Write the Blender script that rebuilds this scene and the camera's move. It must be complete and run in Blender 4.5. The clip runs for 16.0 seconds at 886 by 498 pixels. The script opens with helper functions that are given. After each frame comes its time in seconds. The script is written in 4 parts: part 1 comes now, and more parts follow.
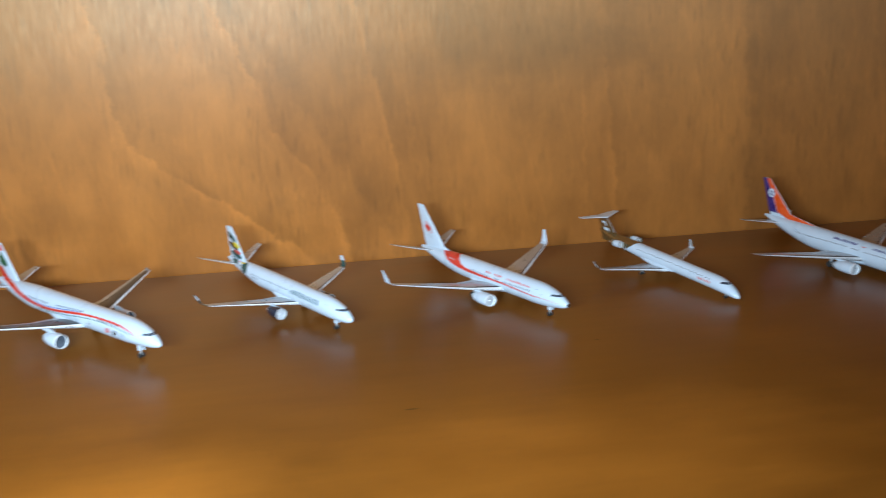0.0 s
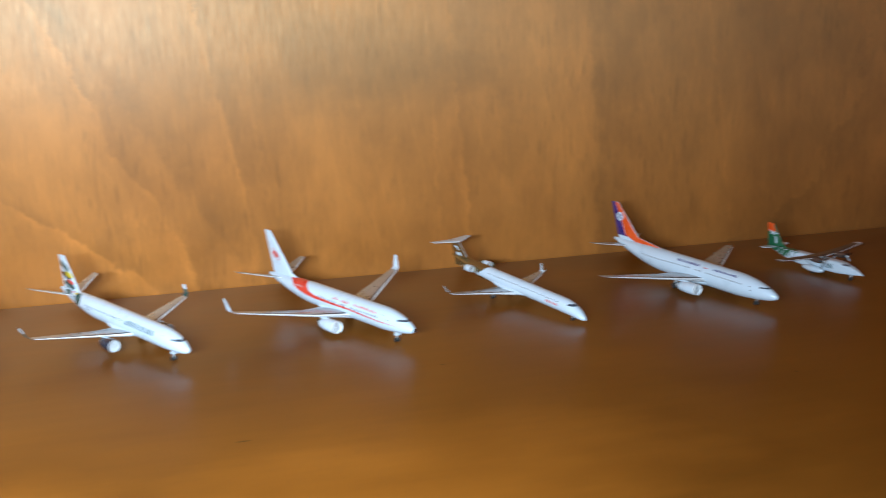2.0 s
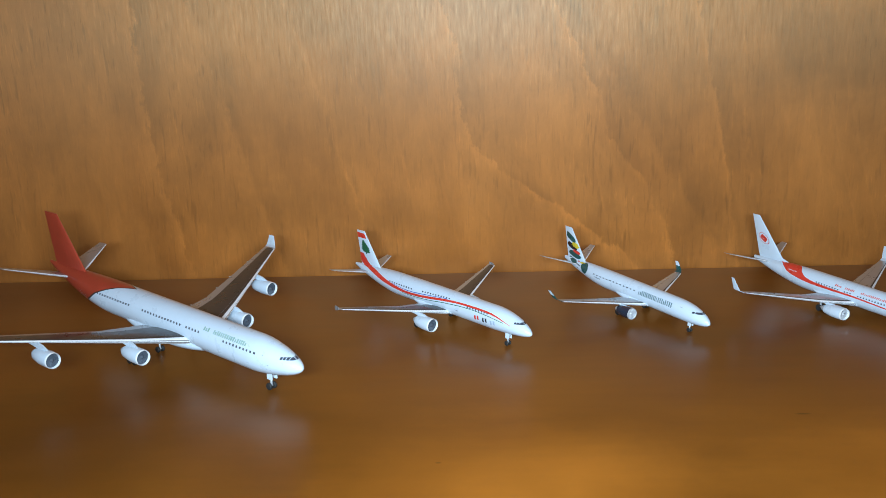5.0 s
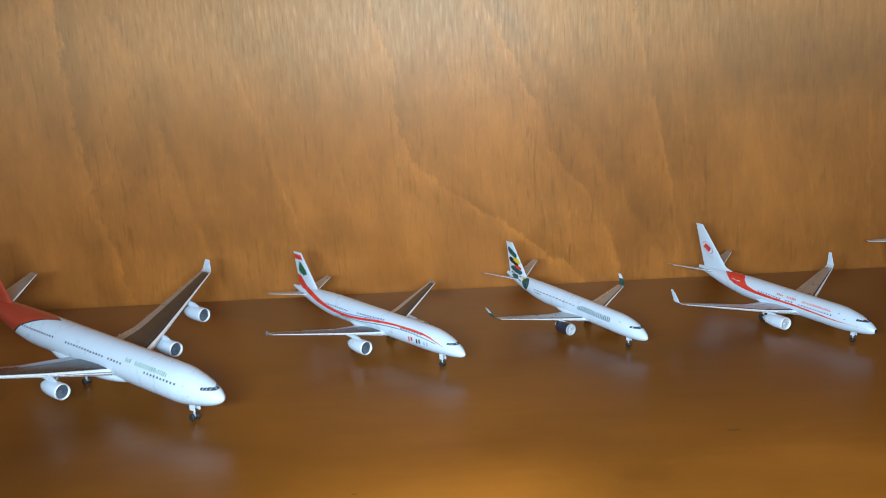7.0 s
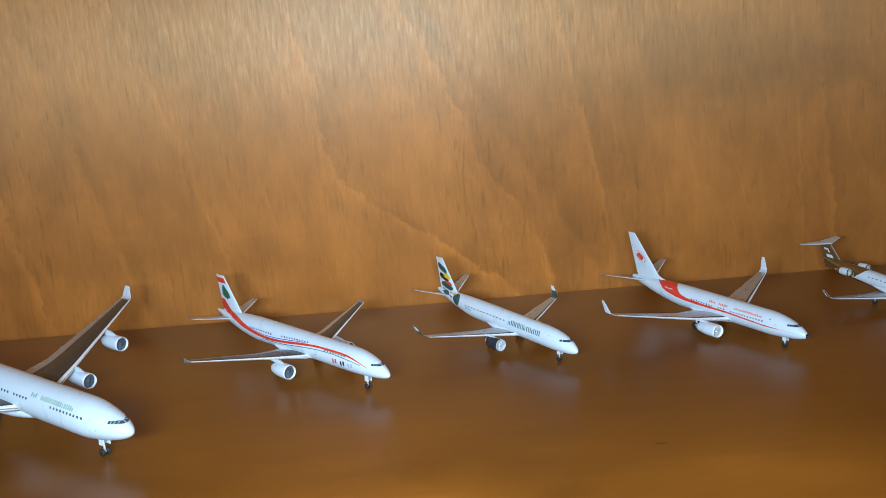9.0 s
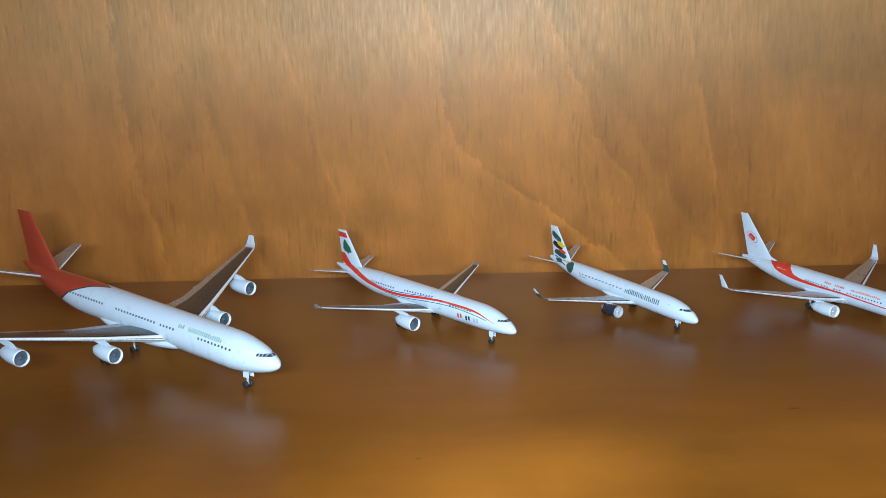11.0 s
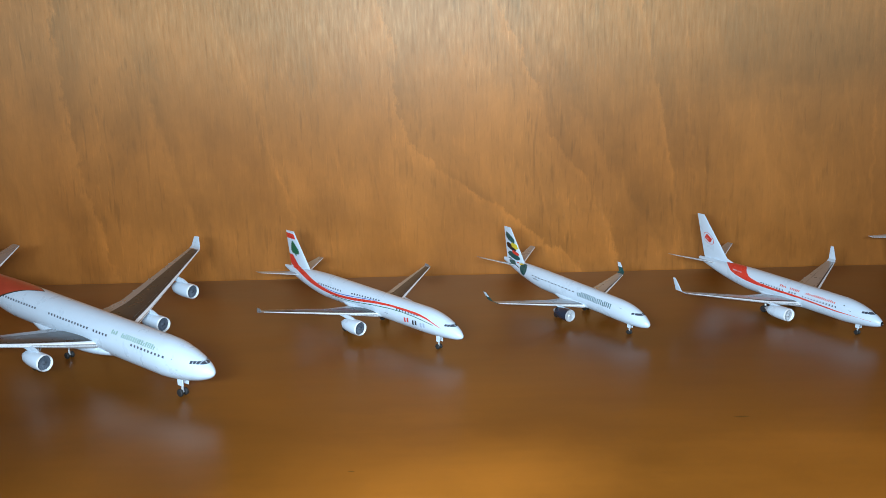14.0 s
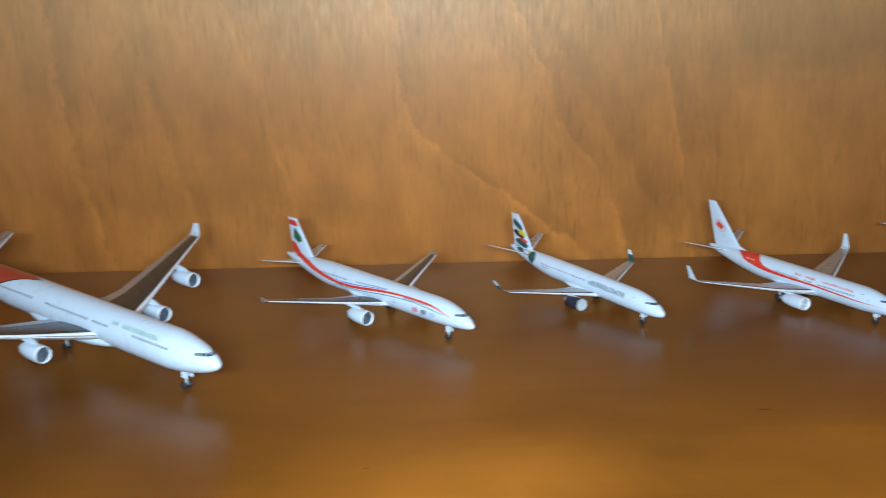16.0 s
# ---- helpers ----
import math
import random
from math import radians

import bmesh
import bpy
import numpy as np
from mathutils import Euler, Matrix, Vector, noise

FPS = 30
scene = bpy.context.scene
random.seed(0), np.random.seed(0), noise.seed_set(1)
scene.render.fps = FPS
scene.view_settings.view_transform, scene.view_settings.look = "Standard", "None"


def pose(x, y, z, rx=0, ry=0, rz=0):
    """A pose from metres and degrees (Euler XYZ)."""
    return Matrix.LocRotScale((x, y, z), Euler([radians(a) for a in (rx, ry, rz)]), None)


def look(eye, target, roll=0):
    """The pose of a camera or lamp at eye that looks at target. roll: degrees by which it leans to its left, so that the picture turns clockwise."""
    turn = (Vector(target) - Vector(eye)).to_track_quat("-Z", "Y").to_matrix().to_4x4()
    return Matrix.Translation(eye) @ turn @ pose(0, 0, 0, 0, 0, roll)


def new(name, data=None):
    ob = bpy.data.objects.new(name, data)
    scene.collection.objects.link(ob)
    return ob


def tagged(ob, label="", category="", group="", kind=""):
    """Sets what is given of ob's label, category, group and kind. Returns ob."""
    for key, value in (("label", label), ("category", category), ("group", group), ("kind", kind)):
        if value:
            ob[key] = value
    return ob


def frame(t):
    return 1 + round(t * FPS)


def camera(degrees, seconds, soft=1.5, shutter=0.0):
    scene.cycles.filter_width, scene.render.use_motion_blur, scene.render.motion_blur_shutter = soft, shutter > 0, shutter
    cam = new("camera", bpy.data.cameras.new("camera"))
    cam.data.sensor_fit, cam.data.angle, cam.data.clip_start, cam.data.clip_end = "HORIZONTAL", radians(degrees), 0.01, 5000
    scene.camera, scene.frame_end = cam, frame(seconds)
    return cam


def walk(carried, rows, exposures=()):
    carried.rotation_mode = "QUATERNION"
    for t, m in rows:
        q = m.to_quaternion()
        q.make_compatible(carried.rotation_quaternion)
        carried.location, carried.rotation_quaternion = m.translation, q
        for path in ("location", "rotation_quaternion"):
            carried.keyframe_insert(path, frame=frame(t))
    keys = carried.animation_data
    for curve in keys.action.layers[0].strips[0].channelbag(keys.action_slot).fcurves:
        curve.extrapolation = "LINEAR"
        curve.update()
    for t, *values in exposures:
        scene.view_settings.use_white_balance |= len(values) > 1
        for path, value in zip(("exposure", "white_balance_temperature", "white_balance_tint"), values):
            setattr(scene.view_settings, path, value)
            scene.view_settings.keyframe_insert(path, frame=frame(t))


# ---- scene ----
cam = camera(49.21, 16.0, soft=0.75, shutter=0.35)
PATH = [
    (0, (-0.02978, 0.01496, 0.13185), (0.10182, 0.96710, -0.14403), -2.36),
    (0.5, (-0.00685, 0.01915, 0.12844), (0.21689, 0.95602, -0.14030), -2.14),
    (1, (0.00887, 0.01923, 0.12719), (0.30834, 0.93816, -0.12951), -1.92),
    (1.5, (0.01219, 0.02013, 0.12611), (0.32743, 0.93577, -0.12336), -1.66),
    (2, (-0.01348, 0.01820, 0.12657), (0.23667, 0.95429, -0.12076), -1.25),
    (2.5, (-0.03297, 0.01582, 0.13224), (0.12689, 0.97355, -0.10691), -2.33),
    (3, (-0.05947, 0.01178, 0.13326), (0.03683, 0.97769, -0.10700), -2.74),
    (3.5, (-0.06992, 0.01420, 0.13732), (-0.02541, 0.98407, -0.10220), -3.33),
    (4, (-0.07878, 0.01045, 0.13073), (-0.07758, 0.97978, -0.11505), -2.34),
    (4.5, (-0.09448, 0.00701, 0.12960), (-0.12755, 0.97414, -0.12253), -1.67),
    (4.7, (-0.10106, 0.00448, 0.13135), (-0.14525, 0.97052, -0.12326), -1.67),
    (6.8, (-0.08718, 0.00871, 0.13454), (-0.13269, 0.97516, -0.11824), -3.52),
    (7, (-0.07838, 0.01403, 0.13277), (-0.11815, 0.98291, -0.11157), -3.61),
    (7.5, (-0.07613, 0.02043, 0.13144), (-0.10975, 0.99143, -0.10525), -4.27),
    (8, (-0.06965, 0.02427, 0.12992), (-0.09169, 0.99569, -0.10640), -4.83),
    (8.5, (-0.05635, 0.02264, 0.13087), (-0.06415, 0.99606, -0.09803), -5.34),
    (9, (-0.06345, 0.02441, 0.12913), (-0.06439, 0.99746, -0.10145), -4.97),
    (9.5, (-0.06718, 0.01635, 0.12310), (-0.06984, 0.98877, -0.11012), -3.60),
    (9.7, (-0.07533, 0.01566, 0.12176), (-0.09417, 0.98739, -0.11356), -3.24),
    (11.8, (-0.10020, 0.00806, 0.12195), (-0.13833, 0.97918, -0.11360), -1.83),
    (12, (-0.09629, 0.01154, 0.12303), (-0.12068, 0.98235, -0.11562), -1.80),
    (12.5, (-0.08063, 0.01940, 0.12179), (-0.07052, 0.99086, -0.11519), -1.91),
    (13, (-0.08474, 0.02081, 0.12363), (-0.08028, 0.99243, -0.11287), -1.94),
    (13.5, (-0.08929, 0.01983, 0.12197), (-0.11497, 0.99091, -0.11537), -1.95),
    (14, (-0.08706, 0.02113, 0.12112), (-0.10393, 0.99191, -0.11824), -1.68),
    (14.5, (-0.09255, 0.01395, 0.12262), (-0.10914, 0.98603, -0.11142), -1.50),
    (15, (-0.10720, 0.01087, 0.12306), (-0.14727, 0.98289, -0.10839), -1.37),
    (15.5, (-0.11244, 0.01785, 0.12218), (-0.16147, 0.98623, -0.12245), -1.27),
    (16, (-0.09545, 0.03086, 0.12000), (-0.09909, 0.99780, -0.13501), -1.48),
]
EXPOSURES = [(0, 0.25), (0.5, 0.5), (1.0, 0.78), (1.6, 0.80), (2.0, 0.58), (2.5, 0.26), (3.0, 0.08), (4.0, 0.0), (16.0, 0.0)]
walk(cam, [(t, look(eye, target, roll)) for t, eye, target, roll in PATH], EXPOSURES)

# ---- world, room light and exposure ----
world = bpy.data.worlds.new("world")
scene.world = world
world.use_nodes = True
bg = world.node_tree.nodes["Background"]
bg.inputs[0].default_value = (0.55, 0.62, 0.75, 1)
bg.inputs[1].default_value = 0.1

# the small white torch held up at the cabinet's opening
torch = bpy.data.lights.new("torch_light", "AREA")
torch.shape, torch.size, torch.size_y = "RECTANGLE", 0.19, 0.02
torch.energy = 1.80
torch.color = (0.60, 0.80, 0.97)
torch.spread = radians(138)
lamp = new("torch_light", torch)
lamp.matrix_world = look((-0.106, 0.004, 0.134), (-0.096, 0.46, 0.02))


# ---- materials ----
def mat(name):
    m = bpy.data.materials.new(name)
    m.use_nodes = True
    return m, m.node_tree.nodes, m.node_tree.links, m.node_tree.nodes["Principled BSDF"]


def mapped(n, l, scale, rot=(0, 0, 0), loc=(0, 0, 0)):
    tc, mp = n.new("ShaderNodeTexCoord"), n.new("ShaderNodeMapping")
    mp.inputs["Scale"].default_value, mp.inputs["Rotation"].default_value, mp.inputs["Location"].default_value = scale, rot, loc
    l.new(tc.outputs["Object"], mp.inputs["Vector"])
    if any(rot):
        # turn first, then stretch, so that the figure leans
        turn = n.new("ShaderNodeMapping")
        turn.inputs["Rotation"].default_value, mp.inputs["Rotation"].default_value = rot, (0, 0, 0)
        l.new(tc.outputs["Object"], turn.inputs["Vector"])
        l.new(turn.outputs[0], mp.inputs["Vector"])
    return mp.outputs[0]


def noise_node(n, l, vec, scale, detail=4.0, rough=0.55, distortion=0.0):
    t = n.new("ShaderNodeTexNoise")
    t.inputs["Scale"].default_value, t.inputs["Detail"].default_value = scale, detail
    t.inputs["Roughness"].default_value, t.inputs["Distortion"].default_value = rough, distortion
    l.new(vec, t.inputs["Vector"])
    return t.outputs["Fac"]


def ramp(n, l, fac, stops):
    r = n.new("ShaderNodeValToRGB")
    while len(r.color_ramp.elements) < len(stops):
        r.color_ramp.elements.new(0.5)
    for e, (p, c) in zip(r.color_ramp.elements, stops):
        e.position, e.color = p, (*c, 1) if len(c) == 3 else c
    l.new(fac, r.inputs[0])
    return r.outputs[0]


def mix(n, l, kind, fac, a, b):
    m = n.new("ShaderNodeMix")
    m.data_type, m.blend_type = "RGBA", kind
    for value, slot in ((fac, m.inputs[0]), (a, m.inputs[6]), (b, m.inputs[7])):
        if isinstance(value, (int, float, tuple)):
            slot.default_value = value
        else:
            l.new(value, slot)
    return m.outputs[2]


def math_node(n, l, op, a, b=0.0):
    m = n.new("ShaderNodeMath")
    m.operation = op
    for value, slot in ((a, m.inputs[0]), (b, m.inputs[1])):
        if isinstance(value, (int, float)):
            slot.default_value = value
        else:
            l.new(value, slot)
    return m.outputs[0]


def grey(v):
    return (v, v, v)


def vein(n, l, base, x0, slope, bends, width, shades):
    """One growth line of the upright veneer: it runs at x0 + slope * z, bent aside as bends (height, offset) say, with shades (place across, tone)."""
    tc, sep, wob = n.new("ShaderNodeTexCoord"), n.new("ShaderNodeSeparateXYZ"), noise_node(n, l, mapped(n, l, (160, 1, 95)), 1.0, 4, 0.7)
    l.new(tc.outputs["Object"], sep.inputs[0])
    curve = n.new("ShaderNodeFloatCurve")
    pts = curve.mapping.curves[0].points
    while len(pts) < len(bends):
        pts.new(0.5, 0.5)
    for p, (z, off) in zip(pts, sorted(bends)):
        p.location = (z / 0.15, 0.5 + off / 0.1)
    curve.mapping.update()
    l.new(math_node(n, l, "DIVIDE", sep.outputs[2], 0.15), curve.inputs["Value"])
    line = math_node(n, l, "ADD", math_node(n, l, "MULTIPLY", sep.outputs[2], slope), x0)
    line = math_node(n, l, "ADD", line, math_node(n, l, "MULTIPLY", math_node(n, l, "SUBTRACT", curve.outputs[0], 0.5), 0.1))
    away = math_node(n, l, "ADD", math_node(n, l, "SUBTRACT", sep.outputs[0], line), math_node(n, l, "MULTIPLY", math_node(n, l, "SUBTRACT", wob, 0.5), width * 1.1))
    at = math_node(n, l, "ADD", math_node(n, l, "DIVIDE", away, 2 * width), 0.5)
    broken = ramp(n, l, noise_node(n, l, mapped(n, l, (45, 1, 48), loc=(x0, 0, slope)), 1.0, 3), ((0.34, grey(0.2)), (0.6, grey(1.0))))
    return mix(n, l, "MULTIPLY", broken, base, ramp(n, l, at, [(p, grey(v)) for p, v in shades]))


LIGHT_LINE = ((0.0, 1.0), (0.34, 1.06), (0.5, 1.26), (0.57, 0.84), (1.0, 1.0))
THIN_LINE = ((0.0, 1.0), (0.42, 1.0), (0.5, 1.18), (0.58, 1.0), (1.0, 1.0))
DARK_BAND = ((0.0, 1.0), (0.3, 1.05), (0.45, 0.76), (0.62, 0.82), (1.0, 1.0))
VEINS = (
    (-0.030, -0.70, ((0.0, 0.0), (0.028, -0.014), (0.04, -0.024), (0.054, -0.033), (0.064, -0.0345), (0.097, -0.017), (0.13, -0.001)), 0.016, LIGHT_LINE),
    (0.015, -0.60, ((0.0, 0.0), (0.045, 0.003), (0.08, 0.003), (0.118, 0.001)), 0.016, DARK_BAND),
    (-0.012, -0.45, ((0.0, 0.0), (0.044, 0.003), (0.063, -0.003), (0.09, 0.0), (0.116, 0.0)), 0.012, LIGHT_LINE),
    (-0.250, -0.15, ((0.0, 0.0), (0.058, -0.004), (0.107, -0.001)), 0.014, LIGHT_LINE),
    (-0.198, -0.30, ((0.0, 0.0), (0.055, -0.001), (0.112, 0.0)), 0.012, DARK_BAND),
    (-0.160, -0.25, ((0.0, 0.0), (0.07, 0.003), (0.112, 0.0)), 0.010, THIN_LINE),
    (0.280, 0.52, ((0.0, -0.022), (0.015, 0.002), (0.034, 0.016), (0.052, 0.012), (0.072, 0.016), (0.095, 0.007), (0.13, -0.001)), 0.03, ((0.0, 1.04), (0.46, 1.05), (0.52, 1.12), (0.56, 0.86), (1.0, 0.92))),
    (0.018, -0.18, ((0.0, 0.0), (0.05, 0.001), (0.12, 0.0)), 0.010, LIGHT_LINE),
    (0.030, -0.12, ((0.0, 0.0), (0.05, -0.003), (0.12, 0.0)), 0.008, THIN_LINE),
    (0.104, -0.04, ((0.0, 0.0), (0.05, 0.001), (0.12, 0.0)), 0.008, THIN_LINE),
    (0.122, -0.10, ((0.0, 0.0), (0.05, -0.001), (0.12, 0.0)), 0.010, LIGHT_LINE),
    (0.264, -0.15, ((0.0, 0.0), (0.05, 0.001), (0.12, 0.0)), 0.008, THIN_LINE),
    (0.190, -0.05, ((0.0, 0.0), (0.05, 0.002), (0.12, 0.0)), 0.014, DARK_BAND),
)


def figure_light_patch(n, l, base, along, u0, v0, ru, rv, tone, wander=0.5):
    """A soft-edged darker or lighter cloud round (u0, v0) in the board's plane, ru by rv metres: veneer figure, and on
    the shelf also painted light and shade.
    """
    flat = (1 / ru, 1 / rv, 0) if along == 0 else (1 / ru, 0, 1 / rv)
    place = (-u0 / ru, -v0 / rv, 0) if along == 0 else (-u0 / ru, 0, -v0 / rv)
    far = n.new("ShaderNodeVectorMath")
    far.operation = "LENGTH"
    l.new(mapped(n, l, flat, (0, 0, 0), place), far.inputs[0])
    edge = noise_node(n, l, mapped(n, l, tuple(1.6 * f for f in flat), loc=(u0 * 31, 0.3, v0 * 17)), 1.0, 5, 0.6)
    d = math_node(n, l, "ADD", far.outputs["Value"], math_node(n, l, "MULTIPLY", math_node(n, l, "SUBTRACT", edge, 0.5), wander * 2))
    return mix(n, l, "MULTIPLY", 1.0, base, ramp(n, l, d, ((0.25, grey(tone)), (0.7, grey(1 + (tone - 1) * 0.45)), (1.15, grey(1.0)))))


def dents(n, l, base, spots):
    """Small dark dents in the varnish, at (x, y) with radii."""
    for sx, sy, rx, ry in spots:
        far = n.new("ShaderNodeVectorMath")
        far.operation = "LENGTH"
        l.new(mapped(n, l, (1 / rx, 1 / ry, 0), (0, 0, 0), (-sx / rx, -sy / ry, 0)), far.inputs[0])
        base = mix(n, l, "MULTIPLY", 1.0, base, ramp(n, l, far.outputs["Value"], ((0.4, grey(0.45)), (1.0, grey(1.0)))))
    return base


def upright_veneer(name, dark, light, rough, veins=(), figure_light_patches=(), gloss=0.5, brushed=0.0, relief=0.4, coat=0.0):
    """Thinly varnished veneer with upright fibres that catch the light, soft clouds and leaning growth lines."""
    m, n, l, p = mat(name)
    cloud = noise_node(n, l, mapped(n, l, (15, 15, 7.5), (0, 0.22, 0)), 1.0, 3, 0.5, 0.5)
    mottle = noise_node(n, l, mapped(n, l, (40, 40, 24), loc=(0.7, 0.1, 0.5)), 1.0, 7, 0.68, 0.3)
    figure = noise_node(n, l, mapped(n, l, (19, 19, 2.6), (0, 0.24, 0), (3.1, 1.7, 0.4)), 1.0, 2, 0.4, 0.4)
    bands = math_node(n, l, "FRACT", math_node(n, l, "MULTIPLY", figure, 8.0))
    fibre = noise_node(n, l, mapped(n, l, (820, 820, 100)), 1.0, 3, 0.55)
    strand = noise_node(n, l, mapped(n, l, (330, 330, 30), loc=(0.2, 0.4, 0.9)), 1.0, 4, 0.6)
    pores = noise_node(n, l, mapped(n, l, (560, 560, 70), loc=(0.3, 0.9, 0.2)), 1.0, 2, 0.5)
    # pores and raised fibres gather in some places and thin out in others
    crowd = noise_node(n, l, mapped(n, l, (24, 24, 14), loc=(0.9, 0.5, 0.1)), 1.0, 3, 0.55)
    base = ramp(n, l, cloud, ((0.30, dark), (0.70, light)))
    base = mix(n, l, "MULTIPLY", 0.9, base, ramp(n, l, mottle, ((0.3, grey(0.76)), (0.7, grey(1.2)))))
    base = mix(n, l, "MULTIPLY", 0.30, base, ramp(n, l, bands, ((0.0, grey(1.16)), (0.12, grey(0.9)), (0.5, grey(0.98)), (0.9, grey(1.0)), (1.0, grey(1.16)))))
    base = mix(n, l, "MULTIPLY", 0.16, base, ramp(n, l, strand, ((0.34, grey(0.78)), (0.66, grey(1.18)))))
    base = mix(n, l, "MULTIPLY", ramp(n, l, crowd, ((0.35, grey(0.15)), (0.65, grey(0.48)))), base, ramp(n, l, fibre, ((0.30, grey(0.6)), (0.40, grey(1.0)), (0.58, grey(1.0)), (0.72, grey(1.45)))))
    base = mix(n, l, "MULTIPLY", ramp(n, l, crowd, ((0.38, grey(0.1)), (0.62, grey(0.42)))), base, ramp(n, l, pores, ((0.30, grey(0.45)), (0.40, grey(1.0)))))
    for v in veins:
        base = vein(n, l, base, *v)
    for v in figure_light_patches:
        base = figure_light_patch(n, l, base, 2, *v)
    l.new(base, p.inputs["Base Color"])
    if brushed:
        tangent = n.new("ShaderNodeCombineXYZ")
        tangent.inputs[0].default_value = 1.0
        l.new(tangent.outputs[0], p.inputs["Tangent"])
        p.inputs["Anisotropic"].default_value = brushed
    l.new(ramp(n, l, fibre, ((0.25, grey(rough * 1.12)), (0.75, grey(rough * 0.92)))), p.inputs["Roughness"])
    b = n.new("ShaderNodeBump")
    b.inputs["Strength"].default_value, b.inputs["Distance"].default_value = relief, 0.0005
    l.new(math_node(n, l, "ADD", fibre, math_node(n, l, "MULTIPLY", strand, 0.8)), b.inputs["Height"])
    l.new(b.outputs[0], p.inputs["Normal"])
    p.inputs["Specular IOR Level"].default_value = gloss
    p.inputs["Specular Tint"].default_value = (1.0, 0.76, 0.44, 1)
    p.inputs["Coat Weight"].default_value, p.inputs["Coat Roughness"].default_value = coat, 0.34
    l.new(b.outputs[0], p.inputs["Coat Normal"])
    return m


def polished_board(name, dark, light, rough, gloss, coat, figure_light_patches=(), spots=()):
    """Smoothly polished shelf board: broad soft figure lying along the shelf, hardly any grain, and painted-in pools of
    light.
    """
    m, n, l, p = mat(name)
    cloud = noise_node(n, l, mapped(n, l, (9, 16, 16)), 1.0, 3, 0.5, 0.6)
    haze = noise_node(n, l, mapped(n, l, (26, 60, 60), loc=(0.4, 0.2, 0.7)), 1.0, 4, 0.55, 0.4)
    grain = noise_node(n, l, mapped(n, l, (30, 240, 240), loc=(0.1, 0.6, 0.3)), 1.0, 3, 0.5)
    base = ramp(n, l, cloud, ((0.28, dark), (0.72, light)))
    base = mix(n, l, "MULTIPLY", 0.5, base, ramp(n, l, haze, ((0.3, grey(0.88)), (0.7, grey(1.12)))))
    base = mix(n, l, "MULTIPLY", 0.2, base, ramp(n, l, grain, ((0.3, grey(0.82)), (0.7, grey(1.16)))))
    for v in figure_light_patches:
        base = figure_light_patch(n, l, base, 0, *v)
    base = dents(n, l, base, spots)
    l.new(base, p.inputs["Base Color"])
    l.new(ramp(n, l, haze, ((0.3, grey(rough * 0.93)), (0.7, grey(rough * 1.1)))), p.inputs["Roughness"])
    p.inputs["Specular IOR Level"].default_value = gloss
    p.inputs["Specular Tint"].default_value = (1.0, 0.84, 0.62, 1)
    p.inputs["Coat Weight"].default_value, p.inputs["Coat Roughness"].default_value = coat, rough * 0.8
    return m


def paint(name, colour, rough=0.28, metal=0.0, dust=0.06, coat=0.3):
    """Sprayed model paint with slight unevenness."""
    m, n, l, p = mat(name)
    v = mapped(n, l, (1, 1, 1))
    spot = noise_node(n, l, v, 180, 4, 0.6)
    fine = noise_node(n, l, v, 2600, 2, 0.6)
    low, high = tuple(c * (1 - dust) for c in colour), tuple(min(1, c * (1 + dust * 0.5)) for c in colour)
    l.new(ramp(n, l, spot, ((0.3, low), (0.7, high))), p.inputs["Base Color"])
    l.new(ramp(n, l, spot, ((0.3, grey(rough * 0.8)), (0.7, grey(rough * 1.25)))), p.inputs["Roughness"])
    b = n.new("ShaderNodeBump")
    b.inputs["Strength"].default_value, b.inputs["Distance"].default_value = 0.08, 0.00005
    l.new(fine, b.inputs["Height"])
    l.new(b.outputs[0], p.inputs["Normal"])
    p.inputs["Metallic"].default_value = metal
    p.inputs["Coat Weight"].default_value, p.inputs["Coat Roughness"].default_value = coat, 0.15
    return m


CLOUDS = ((0.066, 0.100, 0.080, 0.024, 0.74), (-0.215, 0.036, 0.050, 0.016, 0.86), (-0.142, 0.029, 0.036, 0.012, 0.86), (0.015, 0.03, 0.05, 0.02, 0.92), (-0.06, 0.085, 0.05, 0.03, 1.08))
WALL_WOOD = upright_veneer("veneer_upright_grain", (0.29, 0.0905, 0.0142), (0.435, 0.147, 0.0265), 0.50, VEINS, CLOUDS, 1.0, 0.84, 0.09, 0.14)
SIDE_WOOD = upright_veneer("veneer_side_panel", (0.37, 0.124, 0.020), (0.48, 0.172, 0.031), 0.42, gloss=0.5, relief=0.15)
# torch pools and dimmer ground painted into the shelf colour, with some figure
SHELF_LIGHT_AND_FIGURE = ((-0.095, 0.248, 0.062, 0.052, 1.55, 0.5), (-0.068, 0.266, 0.026, 0.034, 1.2, 0.3), (0.05, 0.252, 0.09, 0.045, 1.5), (-0.235, 0.275, 0.085, 0.075, 0.62), (-0.02, 0.365, 0.26, 0.05, 0.9))
SHELF_DENTS = ((-0.0035, 0.2925, 0.0030, 0.0007), (0.070, 0.335, 0.0010, 0.0006), (0.185, 0.290, 0.0009, 0.0006), (-0.118, 0.262, 0.0012, 0.0005))
FLOOR_WOOD = polished_board("veneer_polished_shelf", (0.18, 0.057, 0.0060), (0.255, 0.084, 0.0094), 0.315, 0.28, 0.1, SHELF_LIGHT_AND_FIGURE, SHELF_DENTS)
PLASTER = paint("dark_panel", (0.05, 0.048, 0.045), 0.8, 0, 0.04, 0)
WHITE = paint("white_model_paint", (0.625, 0.725, 0.82), 0.3, 0.0, 0.03)
WING_GREY = paint("grey_wing_paint", (0.46, 0.465, 0.475), 0.3, 0.6)
